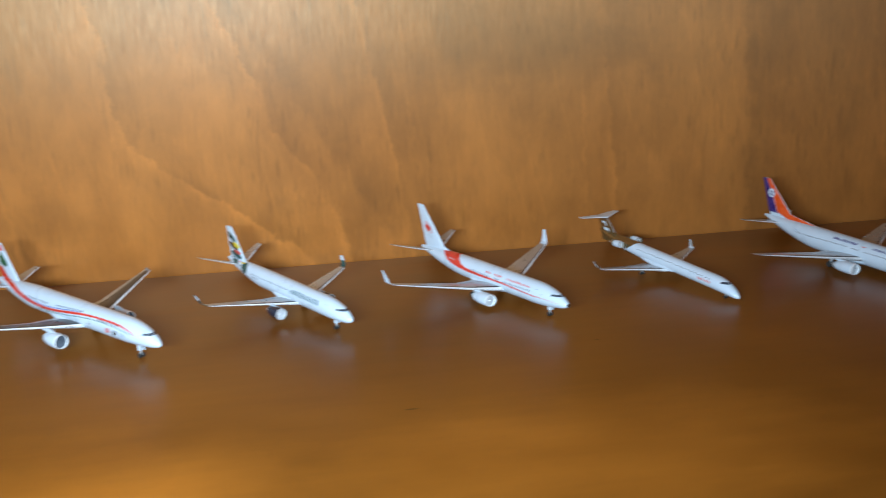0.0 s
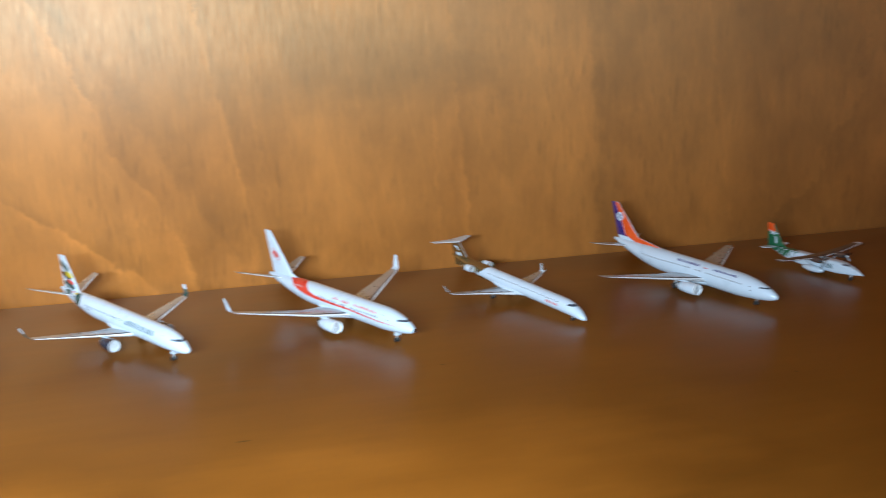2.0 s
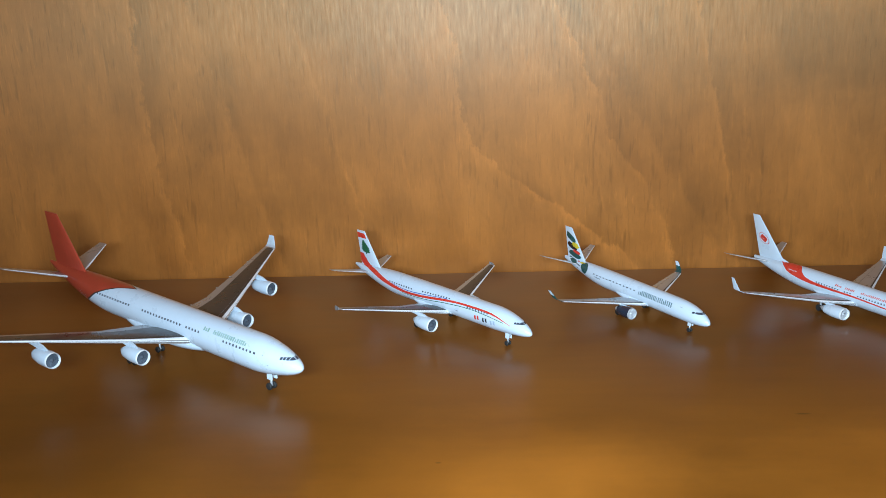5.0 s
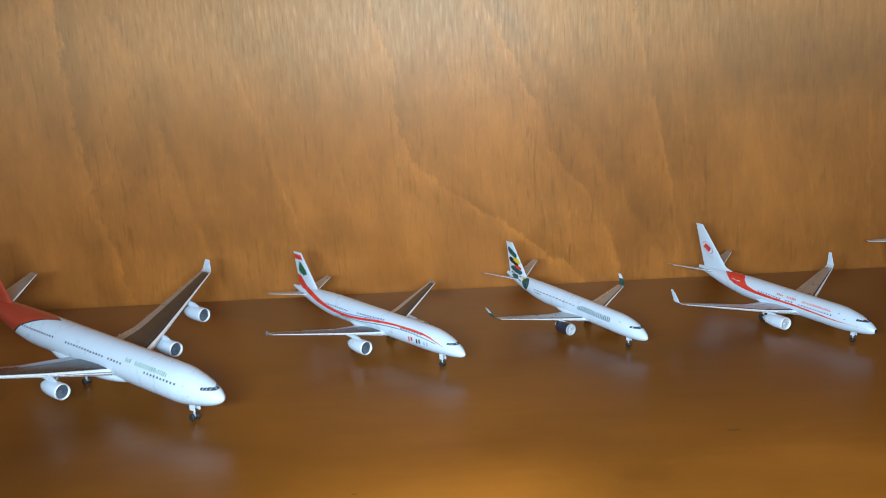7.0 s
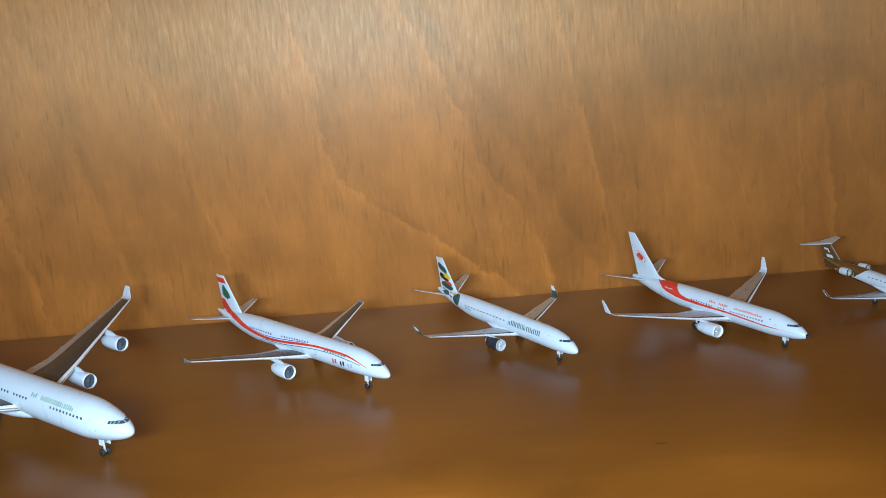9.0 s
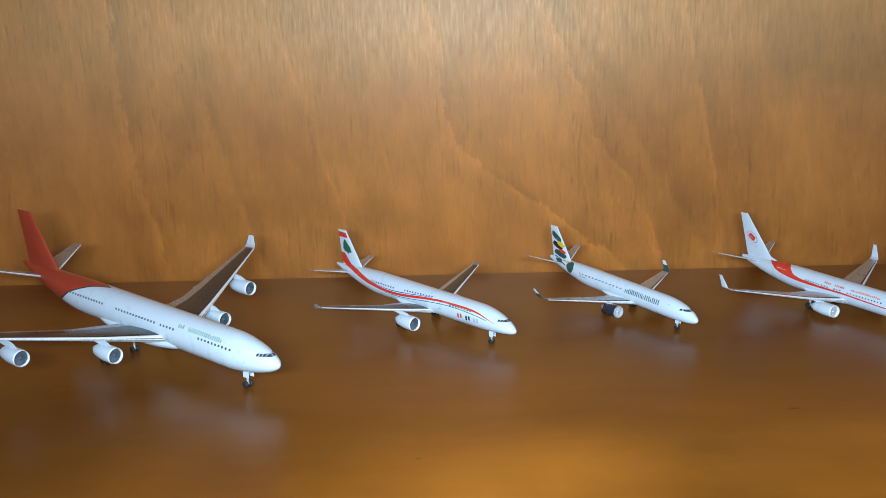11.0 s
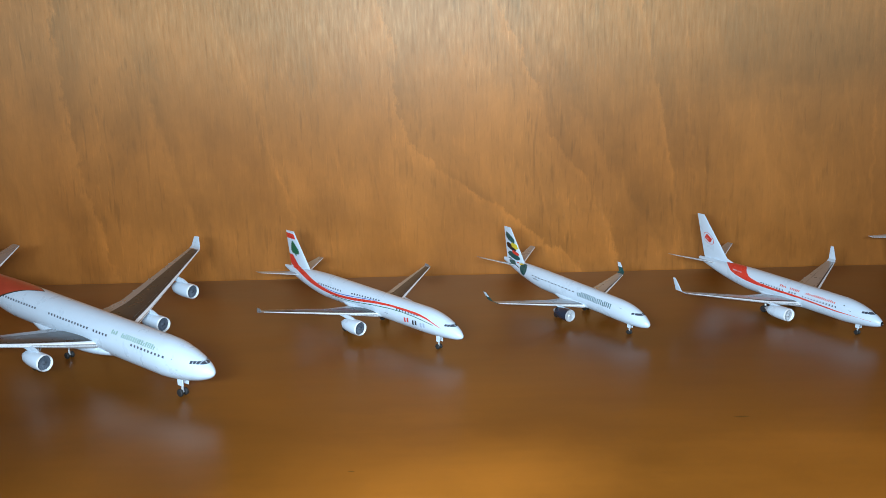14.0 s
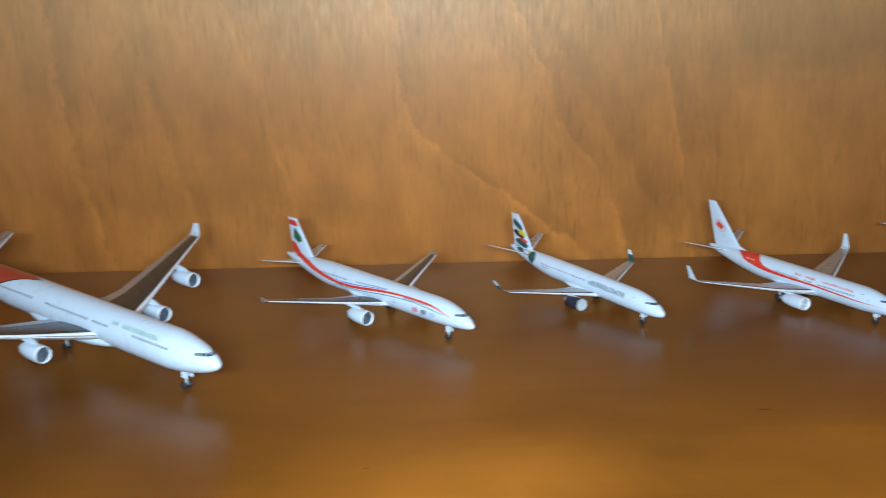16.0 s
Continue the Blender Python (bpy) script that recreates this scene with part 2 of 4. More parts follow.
WING_DARK = paint("dark_grey_wing_panel", (0.05, 0.044, 0.038), 0.3, 0.1, 0.06, 0.1)
SILVER = paint("bare_metal_edge", (0.88, 0.90, 0.92), 0.3, 0.05)
FAN = paint("dark_fan_disc", (0.055, 0.068, 0.088), 0.7, 0.0, 0.06, 0.0)
BLADE = paint("grey_fan_blades", (0.07, 0.085, 0.11), 0.7, 0.0, 0.06, 0.0)
TYRE = paint("black_rubber", (0.02, 0.02, 0.02), 0.6, 0, 0.2, 0)
STRUT = paint("light_grey_gear", (0.55, 0.56, 0.58), 0.35, 0.3)
GLASS = paint("printed_dark_glazing", (0.05, 0.062, 0.085), 0.2)
PANE = paint("printed_cabin_windows", (0.075, 0.085, 0.11), 0.3)
SOFT_PANE = paint("soft_grey_cabin_windows", (0.36, 0.40, 0.46), 0.3)
PALE_BLUE = paint("pale_blue_lettering", (0.38, 0.48, 0.62))
RED = paint("red_livery", (0.72, 0.05, 0.03))
MAROON = paint("dark_red_livery", (0.43, 0.055, 0.028), 0.35, 0, 0.12)
GREEN = paint("green_livery", (0.015, 0.13, 0.06))
LEAF = paint("deep_teal_livery", (0.012, 0.085, 0.085))
BLUE = paint("blue_livery", (0.05, 0.10, 0.45))
PURPLE = paint("dark_violet_livery", (0.04, 0.025, 0.18))
ORANGE = paint("orange_red_livery", (0.84, 0.10, 0.018))
YELLOW = paint("yellow_livery", (0.72, 0.55, 0.04))
BLACK = paint("black_livery", (0.015, 0.017, 0.02))
GOLD = paint("gold_bronze_livery", (0.30, 0.21, 0.085), 0.24, 0.75)
PALE_GREEN = paint("pale_green_lettering", (0.30, 0.46, 0.40))
PALE_RED = paint("pale_red_lettering", (0.74, 0.14, 0.11))
INK = paint("dark_teal_lettering", (0.05, 0.13, 0.15))
BRONZE = paint("brown_bronze_wing", (0.12, 0.07, 0.055), 0.35, 0.2)
NAVY = paint("dark_navy_nacelle", (0.02, 0.03, 0.05), 0.2)


# ---- mesh helpers ----
def part(name, bm, material, parent, label="", smooth=40):
    bmesh.ops.recalc_face_normals(bm, faces=bm.faces)
    data = bpy.data.meshes.new(name)
    bm.to_mesh(data)
    bm.free()
    data.materials.append(material)
    for f in data.polygons:
        f.use_smooth = True
    data.set_sharp_from_angle(angle=radians(smooth))
    ob = new(name, data)
    ob.parent = parent
    if label:
        tagged(ob, label)
    return ob


def box(x0, x1, y0, y1, z0, z1, bevel=0.0):
    bm = bmesh.new()
    bmesh.ops.create_cube(bm, size=1.0)
    for v in bm.verts:
        v.co = ((x0 + x1) / 2 + v.co.x * (x1 - x0), (y0 + y1) / 2 + v.co.y * (y1 - y0), (z0 + z1) / 2 + v.co.z * (z1 - z0))
    if bevel:
        bmesh.ops.bevel(bm, geom=bm.edges[:], offset=bevel, segments=2, affect="EDGES")
    return bm


def loft(loops, closed=True, caps=True, bm=None):
    bm = bm or bmesh.new()
    rows = [[bm.verts.new(p) for p in loop] for loop in loops]
    for a, b in zip(rows, rows[1:]):
        for i in range(len(a) if closed else len(a) - 1):
            j = (i + 1) % len(a)
            bm.faces.new((a[i], a[j], b[j], b[i]))
    if caps and closed:
        bm.faces.new(rows[0])
        bm.faces.new(rows[-1])
    return bm


def lathe(profile, centre, axis=0, segs=24, flat=1.0, bm=None):
    """A turned body round the x or y axis through centre; flat squeezes it upwards from below."""
    loops = []
    for a, r in profile:
        ring = []
        for i in range(segs):
            t = 2 * math.pi * i / segs
            u, w = r * math.cos(t), r * math.sin(t) * (flat if math.sin(t) < 0 else 1)
            ring.append((centre[0] + a, centre[1] + u, centre[2] + w) if axis == 0 else (centre[0] + u, centre[1] + a, centre[2] + w))
        loops.append(ring)
    return loft(loops, bm=bm)


def rod(a, b, r, segs=10, bm=None):
    a, b = Vector(a), Vector(b)
    q = (b - a).to_track_quat("Z", "Y")
    ring = [q @ Vector((r * math.cos(2 * math.pi * i / segs), r * math.sin(2 * math.pi * i / segs), 0)) for i in range(segs)]
    return loft([[a + v for v in ring], [b + v for v in ring]], bm=bm)


def patch(fn, a0, a1, lo, hi, na=12, nb=4, bm=None):
    """A printed area over a surface fn(a, b), for a from a0 to a1 and b between lo(a) and hi(a)."""
    bm = bm or bmesh.new()
    at = lambda f, a: f(a) if callable(f) else f
    rows = []
    for i in range(na + 1):
        a = a0 + (a1 - a0) * i / na
        b0, b1 = at(lo, a), at(hi, a)
        rows.append([fn(a, b0 + (b1 - b0) * j / nb) for j in range(nb + 1)])
    return loft(rows, closed=False, caps=False, bm=bm)


# ---- the cabinet compartment ----
BACK_Y, RIGHT_X, LEFT_X, FRONT_Y, TOP_Z = 0.462, 0.366, -0.46, -0.20, 0.34


def structure(name, bm, material, label):
    return tagged(part(name, bm, material, None), label, name.split("_")[0], kind="structure")


structure("wall_back", box(LEFT_X - 0.018, RIGHT_X + 0.018, BACK_Y, BACK_Y + 0.008, -0.018, TOP_Z + 0.018), WALL_WOOD, "honey-brown varnished veneer back panel of the cabinet")
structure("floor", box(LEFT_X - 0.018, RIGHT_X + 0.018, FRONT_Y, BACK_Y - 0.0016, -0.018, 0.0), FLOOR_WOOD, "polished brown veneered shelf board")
structure("ceiling", box(LEFT_X - 0.018, RIGHT_X + 0.018, FRONT_Y, BACK_Y, TOP_Z, TOP_Z + 0.018), SIDE_WOOD, "veneered board above the shelf")
structure("wall_right", box(RIGHT_X, RIGHT_X + 0.018, FRONT_Y, BACK_Y, 0.0, TOP_Z), SIDE_WOOD, "brown varnished veneer side panel of the cabinet")
structure("wall_left", box(LEFT_X - 0.018, LEFT_X, FRONT_Y, BACK_Y, 0.0, TOP_Z), SIDE_WOOD, "brown varnished veneer side panel of the cabinet")
# added out of view: shuts the open front, dark so little light bounces back
structure("wall_front", box(LEFT_X - 0.018, RIGHT_X + 0.018, FRONT_Y - 0.018, FRONT_Y, -0.018, TOP_Z + 0.018), PLASTER, "added unseen dark panel across the compartment's open front")


# ---- the model aircraft, at 1:400; lengths below are those of the real types in metres ----
K = 1 / 400
SKIN = 0.022  # thickness of printed markings, in real metres


class Hull:
    """A fuselage: sec() gives its centre height and half sizes x metres behind the nose."""

    def __init__(self, length, width, height, centre, nose, tail, droop=0.5, end=0.12, fall=0.3, box_power=2.0, blunt=0.58, nose_power=2.0, rake=0.0):
        self.rake, self.pivot = rake, 0.45 * length
        self.length, self.w, self.h, self.c, self.nose, self.tail = length, width / 2, height / 2, centre, nose, tail
        self.droop, self.end, self.fall, self.power, self.blunt, self.np = droop, end, fall, box_power, blunt, nose_power

    def sec(self, x):
        zc, ry, rz = self.level(min(max(x, 0.0), self.length))
        return zc + self.rake * (x - self.pivot), ry, rz

    def level(self, x):
        """The section of the fuselage before it is raked nose down."""
        L = self.length
        if x < self.nose:
            s = x / self.nose
            f = max(1 - (1 - s) ** self.np, 0.0) ** self.blunt
            return self.c - self.droop * (1 - s) ** 2.2, self.w * max(f, 0.02), self.h * max(f, 0.02)
        if x > L - self.tail:
            s = (x - (L - self.tail)) / self.tail
            g = 1 - (1 - self.end) * s**1.55
            rz = self.h * g
            return self.c + self.h - self.fall * s**1.5 - rz, self.w * g, rz
        return self.c, self.w, self.h

    def skin(self, x, deg, lift=0.0):
        """The surface at x metres behind the nose, deg degrees round from the top to the plane's right (negative: left)."""
        zc, ry, rz = self.sec(x)
        t, e = radians(deg), 2 / self.power
        s, c = math.sin(t), math.cos(t)
        s, c = math.copysign(abs(s) ** e, s), math.copysign(abs(c) ** e, c)
        return Vector((-x * K, -(ry + lift) * s * K, (zc + (rz + lift) * c) * K))

    def body(self):
        xs = [self.nose * (i / 16) ** 1.9 for i in range(16)]
        xs += [self.nose + (self.length - self.tail - self.nose) * i / 10 for i in range(10)]
        xs += [self.length - self.tail + self.tail * i / 16 for i in range(17)]
        return loft([[self.skin(x, 360 * i / 32) for i in range(32)] for x in xs])

    def print_on(self, name, parent, material, spans, label="", sides=(1, -1)):
        """Markings: spans of (x0, x1, low degrees, high degrees), on both sides."""
        bm = bmesh.new()
        for x0, x1, lo, hi in spans:
            for s in sides:
                f = lambda a, b: self.skin(a, s * b, SKIN)
                long = abs(x1 - x0) > 1.5
                patch(f, x0, x1, lo, hi, 28 if long else 2, 6 if long else 2, bm)
        return part(name, bm, material, parent, label)


    def print_each(self, name, parent, material, spans):
        """Markings that are pieces of their own, on both sides."""
        for span in spans:
            for s in (1, -1):
                self.print_on(name, parent, material, [span], sides=(s,))


def along(*points):
    """A smooth-enough course through (x, degrees) points, in rising x."""
    xs, ds = zip(*points)
    return lambda a: float(np.interp(a, xs, ds))


def row(x0, x1, step, course, half, fill=0.5):
    """A row of windows that follows a course, each 2 * half degrees high."""
    n = max(1, int(round((x1 - x0) / step)))
    return [(x0 + step * i, x0 + step * (i + fill), course(x0 + step * i) - half, course(x0 + step * i) + half) for i in range(n)]


def bars(rng, x0, x1, size, lo, hi, gap=0.3):
    """Lettering as plain upright bars of its size."""
    out, x = [], x0
    while x < x1 - size * 0.3:
        w = size * rng.uniform(0.26, 0.36)
        out.append((x, x + w, lo + (hi - lo) * rng.choice((0.0, 0.0, 0.0, 0.3)), hi))
        x += w + size * gap * rng.uniform(0.6, 1.1)
    return out


def foil(c):
    return 5 * (0.2969 * math.sqrt(c) - 0.126 * c - 0.3516 * c * c + 0.2843 * c**3 - 0.1036 * c**4)


class Wing:
    """A lifting surface through stations (out, x of the leading edge, chord, height, thickness ratio, cant in degrees)."""

    def __init__(self, stations, side=1, upright=False):
        self.st, self.side, self.upright = stations, side, upright

    def at(self, v):
        """The station at v, from 0 at the first to n - 1 at the last."""
        i = min(int(v), len(self.st) - 2)
        f = v - i
        return [a + (b - a) * f for a, b in zip(self.st[i], self.st[i + 1])]

    def point(self, v, c, upper=1, lift=0.0):
        out, x, chord, z, tc, cant = self.at(v)
        th = upper * (foil(c) * tc * chord + lift)
        if self.upright:
            return Vector((-(x + c * chord), th, z)) * K
        cz, cy = math.cos(radians(cant)), -math.sin(radians(cant))
        return Vector((-(x + c * chord), -self.side * (out + th * cy), z + th * cz)) * K

    def solid(self, v0=0.0, v1=None):
        v1 = len(self.st) - 1 if v1 is None else v1
        cs = [0, 0.012, 0.05, 0.13, 0.28, 0.48, 0.7, 0.88, 1.0]
        vs = sorted({v0, v1, *[i for i in range(len(self.st)) if v0 < i < v1], *[v0 + (v1 - v0) * i / 6 for i in range(7)]})
        return loft([[self.point(v, c) for c in cs] + [self.point(v, c, -1) for c in cs[-1:0:-1]] for v in vs])

    def area(self, name, parent, material, v0, v1, c0, c1, uppers=(1,), label="", bm=None, na=10, nb=5):
        own = bm or bmesh.new()
        for u in uppers:
            patch(lambda v, c: self.point(v, c, u, SKIN), v0, v1, c0, c1, na, nb, own)
        return None if bm else part(name, own, material, parent, label)


def engine(parent, x, y, z, length, r, nacelle_mat=WHITE, flat=1.0, label="", core=True, ring=SILVER, fan_mat=FAN, blade_mat=BLADE):
    """A turbofan with its front lip x metres behind the nose."""
    P = lambda rows: [(-a * length * K, b * r * K) for a, b in rows]
    c = (-x * K, y * K, z * K)
    pod = part("engine", lathe(P(((0.20, 0.85), (0.03, 0.88), (0.0, 0.92), (0.015, 0.95), (0.06, 0.975), (0.2, 1.0), (0.45, 0.99), (0.7, 0.88), (0.86, 0.74), (0.86, 0.68), (0.7, 0.7))), c, flat=flat), nacelle_mat, parent, label)
    rim = bmesh.new()
    loops = []
    for a, b in P(((0.09, 0.84), (0.03, 0.87), (-0.004, 0.92), (0.012, 0.957), (0.055, 0.985), (0.06, 0.93))):
        loops.append([(c[0] + a, c[1] + b * math.cos(t), c[2] + b * math.sin(t) * (flat if math.sin(t) < 0 else 1)) for t in [2 * math.pi * i / 28 for i in range(28)]])
    part("intake_ring", loft(loops, caps=False, bm=rim), ring, pod, "bright metal intake ring")
    fan = lathe(P(((0.085, 0.87), (0.075, 0.3), (0.06, 0.25), (0.01, 0.02))), c, flat=flat)
    part("fan", fan, fan_mat, pod, "dark fan disc with spinner")
    blades = bmesh.new()
    for i in range(18):
        t = 2 * math.pi * i / 18
        loops = []
        for rr, tw in ((0.26, 0.05), (0.84, 0.02)):
            u, w = rr * r * math.cos(t), rr * r * math.sin(t)
            du, dw = -math.sin(t) * r * 0.035, math.cos(t) * r * 0.035
            if w < 0:
                w, dw = w * flat, dw * flat
            loops.append([((-x - 0.062 * length) * K, (y + u + du) * K, (z + w + dw) * K), ((-x - 0.074 * length) * K, (y + u - du) * K, (z + w - dw) * K), ((-x - 0.076 * length) * K, (y + u + du) * K, (z + w + dw) * K)])
        loft(loops, bm=blades)
    part("fan_blades", blades, blade_mat, pod)
    if core:
        part("exhaust_nozzle", lathe(P(((0.72, 0.55), (0.9, 0.5), (1.02, 0.40), (1.02, 0.3), (1.16, 0.05))), c), STRUT, pod, "grey metal exhaust nozzle")
    return pod


def pylon(parent, x0, x1, y, z0, z1, w=0.28, material=WHITE):
    loops = []
    for f, zt in ((0.0, 0.25), (0.25, 0.75), (0.6, 1.0), (1.0, 1.0)):
        x, b = x0 + (x1 - x0) * f, z0 + (z1 - z0) * 0.35 * f
        t, ww = z0 + (z1 - z0) * zt, w * (0.3 + 0.7 * math.sin(math.pi * (0.15 + 0.75 * f)))
        loops.append([(-x * K, (y - ww / 2) * K, b * K), (-x * K, (y + ww / 2) * K, b * K), (-x * K, (y + ww / 2) * K, t * K), (-x * K, (y - ww / 2) * K, t * K)])
    return part("pylon", loft(loops), material, parent)


def gear(parent, name, x, y, top, r, w, track, rows=1, pitch=1.4):
    """An undercarriage leg with pairs of wheels, which reach the shelf however the model tilts."""
    tilt = math.tan(parent.rotation_euler.y)
    low = lambda xx: r - xx * tilt
    leg = rod((-x * K, y * K, low(x) * K), (-x * K, y * K, top * K), r * 0.34 * K)
    rod((-x * K, y * K, (r + (top - r) * 0.3) * K), ((-x + (top - r) * 0.55) * K, y * K, top * K), r * 0.17 * K, bm=leg)
    for i in range(rows):
        xx = x + (i - (rows - 1) / 2) * pitch
        rod((-xx * K, (y - track) * K, low(xx) * K), (-xx * K, (y + track) * K, low(xx) * K), r * 0.22 * K, bm=leg)
    if rows > 1:
        rod(((-x - pitch * (rows - 1) / 2) * K, y * K, low(x + pitch / 2) * K), ((-x + pitch * (rows - 1) / 2) * K, y * K, low(x - pitch / 2) * K), r * 0.2 * K, bm=leg)
    leg = part(name, leg, STRUT, parent, "small metal undercarriage leg")
    if name == "nose_gear":
        for s in (-1, 1):
            d0, d1 = sorted((s * track * 0.9, s * track * 1.25))
            part("gear_door", box((-x - r * 0.6) * K, (-x + r * 1.5) * K, (y + d0) * K, (y + d1) * K, (low(x) + r * 2.1) * K, top * K, 0.03 * K), WHITE, leg, "small white undercarriage door")
    for i in range(rows):
        xx = x + (i - (rows - 1) / 2) * pitch
        for s in (-1, 1):
            prof = [(-0.5 * w * K, 0.55 * r * K), (-0.5 * w * K, 0.85 * r * K), (-0.3 * w * K, r * K), (0.3 * w * K, r * K), (0.5 * w * K, 0.85 * r * K), (0.5 * w * K, 0.55 * r * K)]
            part("wheel", lathe(prof, (-xx * K, (y + s * track) * K, low(xx) * K), 1, 18), TYRE, leg, "black rubber wheel")
    return leg


def cockpit(hull, parent, back, high, low, breaks=((0.0, 0.44), (0.48, 0.72), (0.76, 1.0)), material=GLASS):
    """Flight deck panes from the windscreen back to x = back, where they reach from high to low degrees round from the top."""
    zc, ry, rz = hull.sec(back)
    z0, z1 = (zc + rz * math.cos(radians(d)) ** (2 / hull.power) for d in (low, high))

    def angle(x, z):
        zc, ry, rz = hull.sec(x)
        q = min(1.0, max(0.0, (z - zc) / rz)) ** (hull.power / 2)
        return math.degrees(math.acos(q))

    start = next(i * 0.01 for i in range(1, 600) if hull.skin(i * 0.01, 0).z > z0 * K)
    panes = bmesh.new()
    for f0, f1 in breaks:
        for s in (1, -1):
            top = lambda a: max(2.5, angle(a, z1))
            patch(lambda a, b: hull.skin(a, s * b, SKIN), start + (back - start) * f0, start + (back - start) * f1, top, lambda a: max(top(a), angle(a, z0)), 10, 6, panes)
    return part("cockpit_windows", panes, material, parent, "dark printed flight deck windows")


def thing(name, label, x, y, heading, tilt=0.0):
    """tilt: degrees by which the model stands nose down."""
    ob = new(name)
    tagged(ob, label, "model airplane", "model aircraft on the shelf")
    ob.location, ob.rotation_euler = (x, y, 0), (0, radians(tilt), radians(heading))
    return ob


def jet_wings(root, stations, tips=None, tip_mat=WHITE, tip_name="winglet", top=WING_GREY, panel=None, edge=True, fairings=(), fairing_mat=WHITE):
    """Both wings. tips: stations of the winglet, from the wing's last station on."""
    made = []
    for s in (1, -1):
        w = Wing(stations, s)
        wing = part("wing", w.solid(), top, root, "grey metallic wing")
        n = len(stations) - 1
        if panel:
            w.area("wing_panel", wing, panel, 0.06, n - 0.04, 0.155, 0.72, label="dark grey centre panel of the wing")
        if edge:
            w.area("leading_edge", wing, SILVER, 0.08, n - 0.02, 0.0, 0.075, (1, -1), "bright metal leading edge", na=12, nb=3)
            w.area("flap_line", wing, WING_DARK, 0.1, n - 0.25, 0.688, 0.70, label="thin dark flap line", nb=1)
            # slat line broadened into a painted dark reflection behind the bright edge
            w.area("slat_line_shade", wing, WING_DARK, 0.1, n - 0.06, 0.08, 0.15, label="slat line with painted dark reflection behind the leading edge", nb=2)
        if tips:
            part(tip_name, Wing(tips, s).solid(), tip_mat, wing)
        for v, size in fairings:
            out, x, chord, z, *_ = w.at(v)
            loops = []
            for f, g in ((0, 0.1), (0.15, 0.7), (0.45, 1.0), (0.8, 0.6), (1.0, 0.1)):
                cx, rr = x + chord - size * 0.84 + size * f, size * 0.085 * g
                loops.append([(-cx * K, (-s * out + rr * 0.8 * math.cos(t)) * K, (z - size * 0.055 + rr * math.sin(t)) * K) for t in [2 * math.pi * i / 10 for i in range(10)]])
            part("flap_fairing", loft(loops), fairing_mat, wing)
        made.append((w, wing))
    return made


def tailplanes(root, stations, material=WING_GREY):
    for s in (1, -1):
        w = Wing(stations, s)
        t = part("tailplane", w.solid(), material, root, "thin grey horizontal tail surface")
        w.area("leading_edge", t, SILVER, 0.05, len(stations) - 1.02, 0.0, 0.06, (1, -1), "bright metal leading edge", nb=2)


def fin_of(root, stations, material, label=""):
    w = Wing([(0, x, c, z, t, 0) for z, x, c, t in stations], upright=True)
    return w, part("fin", w.solid(), material, root, label)


def belly(root, hull, x0, x1, drop, width):
    """The wing-to-body fairing under the fuselage."""
    loops = []
    for i in range(13):
        f = i / 12
        g = math.sin(math.pi * f) ** 0.5 if 0 < f < 1 else 0.02
        x = x0 + (x1 - x0) * f
        zc, ry, rz = hull.sec(x)
        b, w = zc - rz * 0.55 - (drop + rz * 0.45) * g, width * (0.5 + 0.5 * g)
        top = zc - rz * 0.25
        loops.append([(-x * K, w * math.cos(t) * K, (top + (b - top) * (0.5 + 0.5 * math.sin(t))) * K) for t in [2 * math.pi * k / 20 for k in range(20)]])
    return part("belly_fairing", loft(loops), WHITE, root)


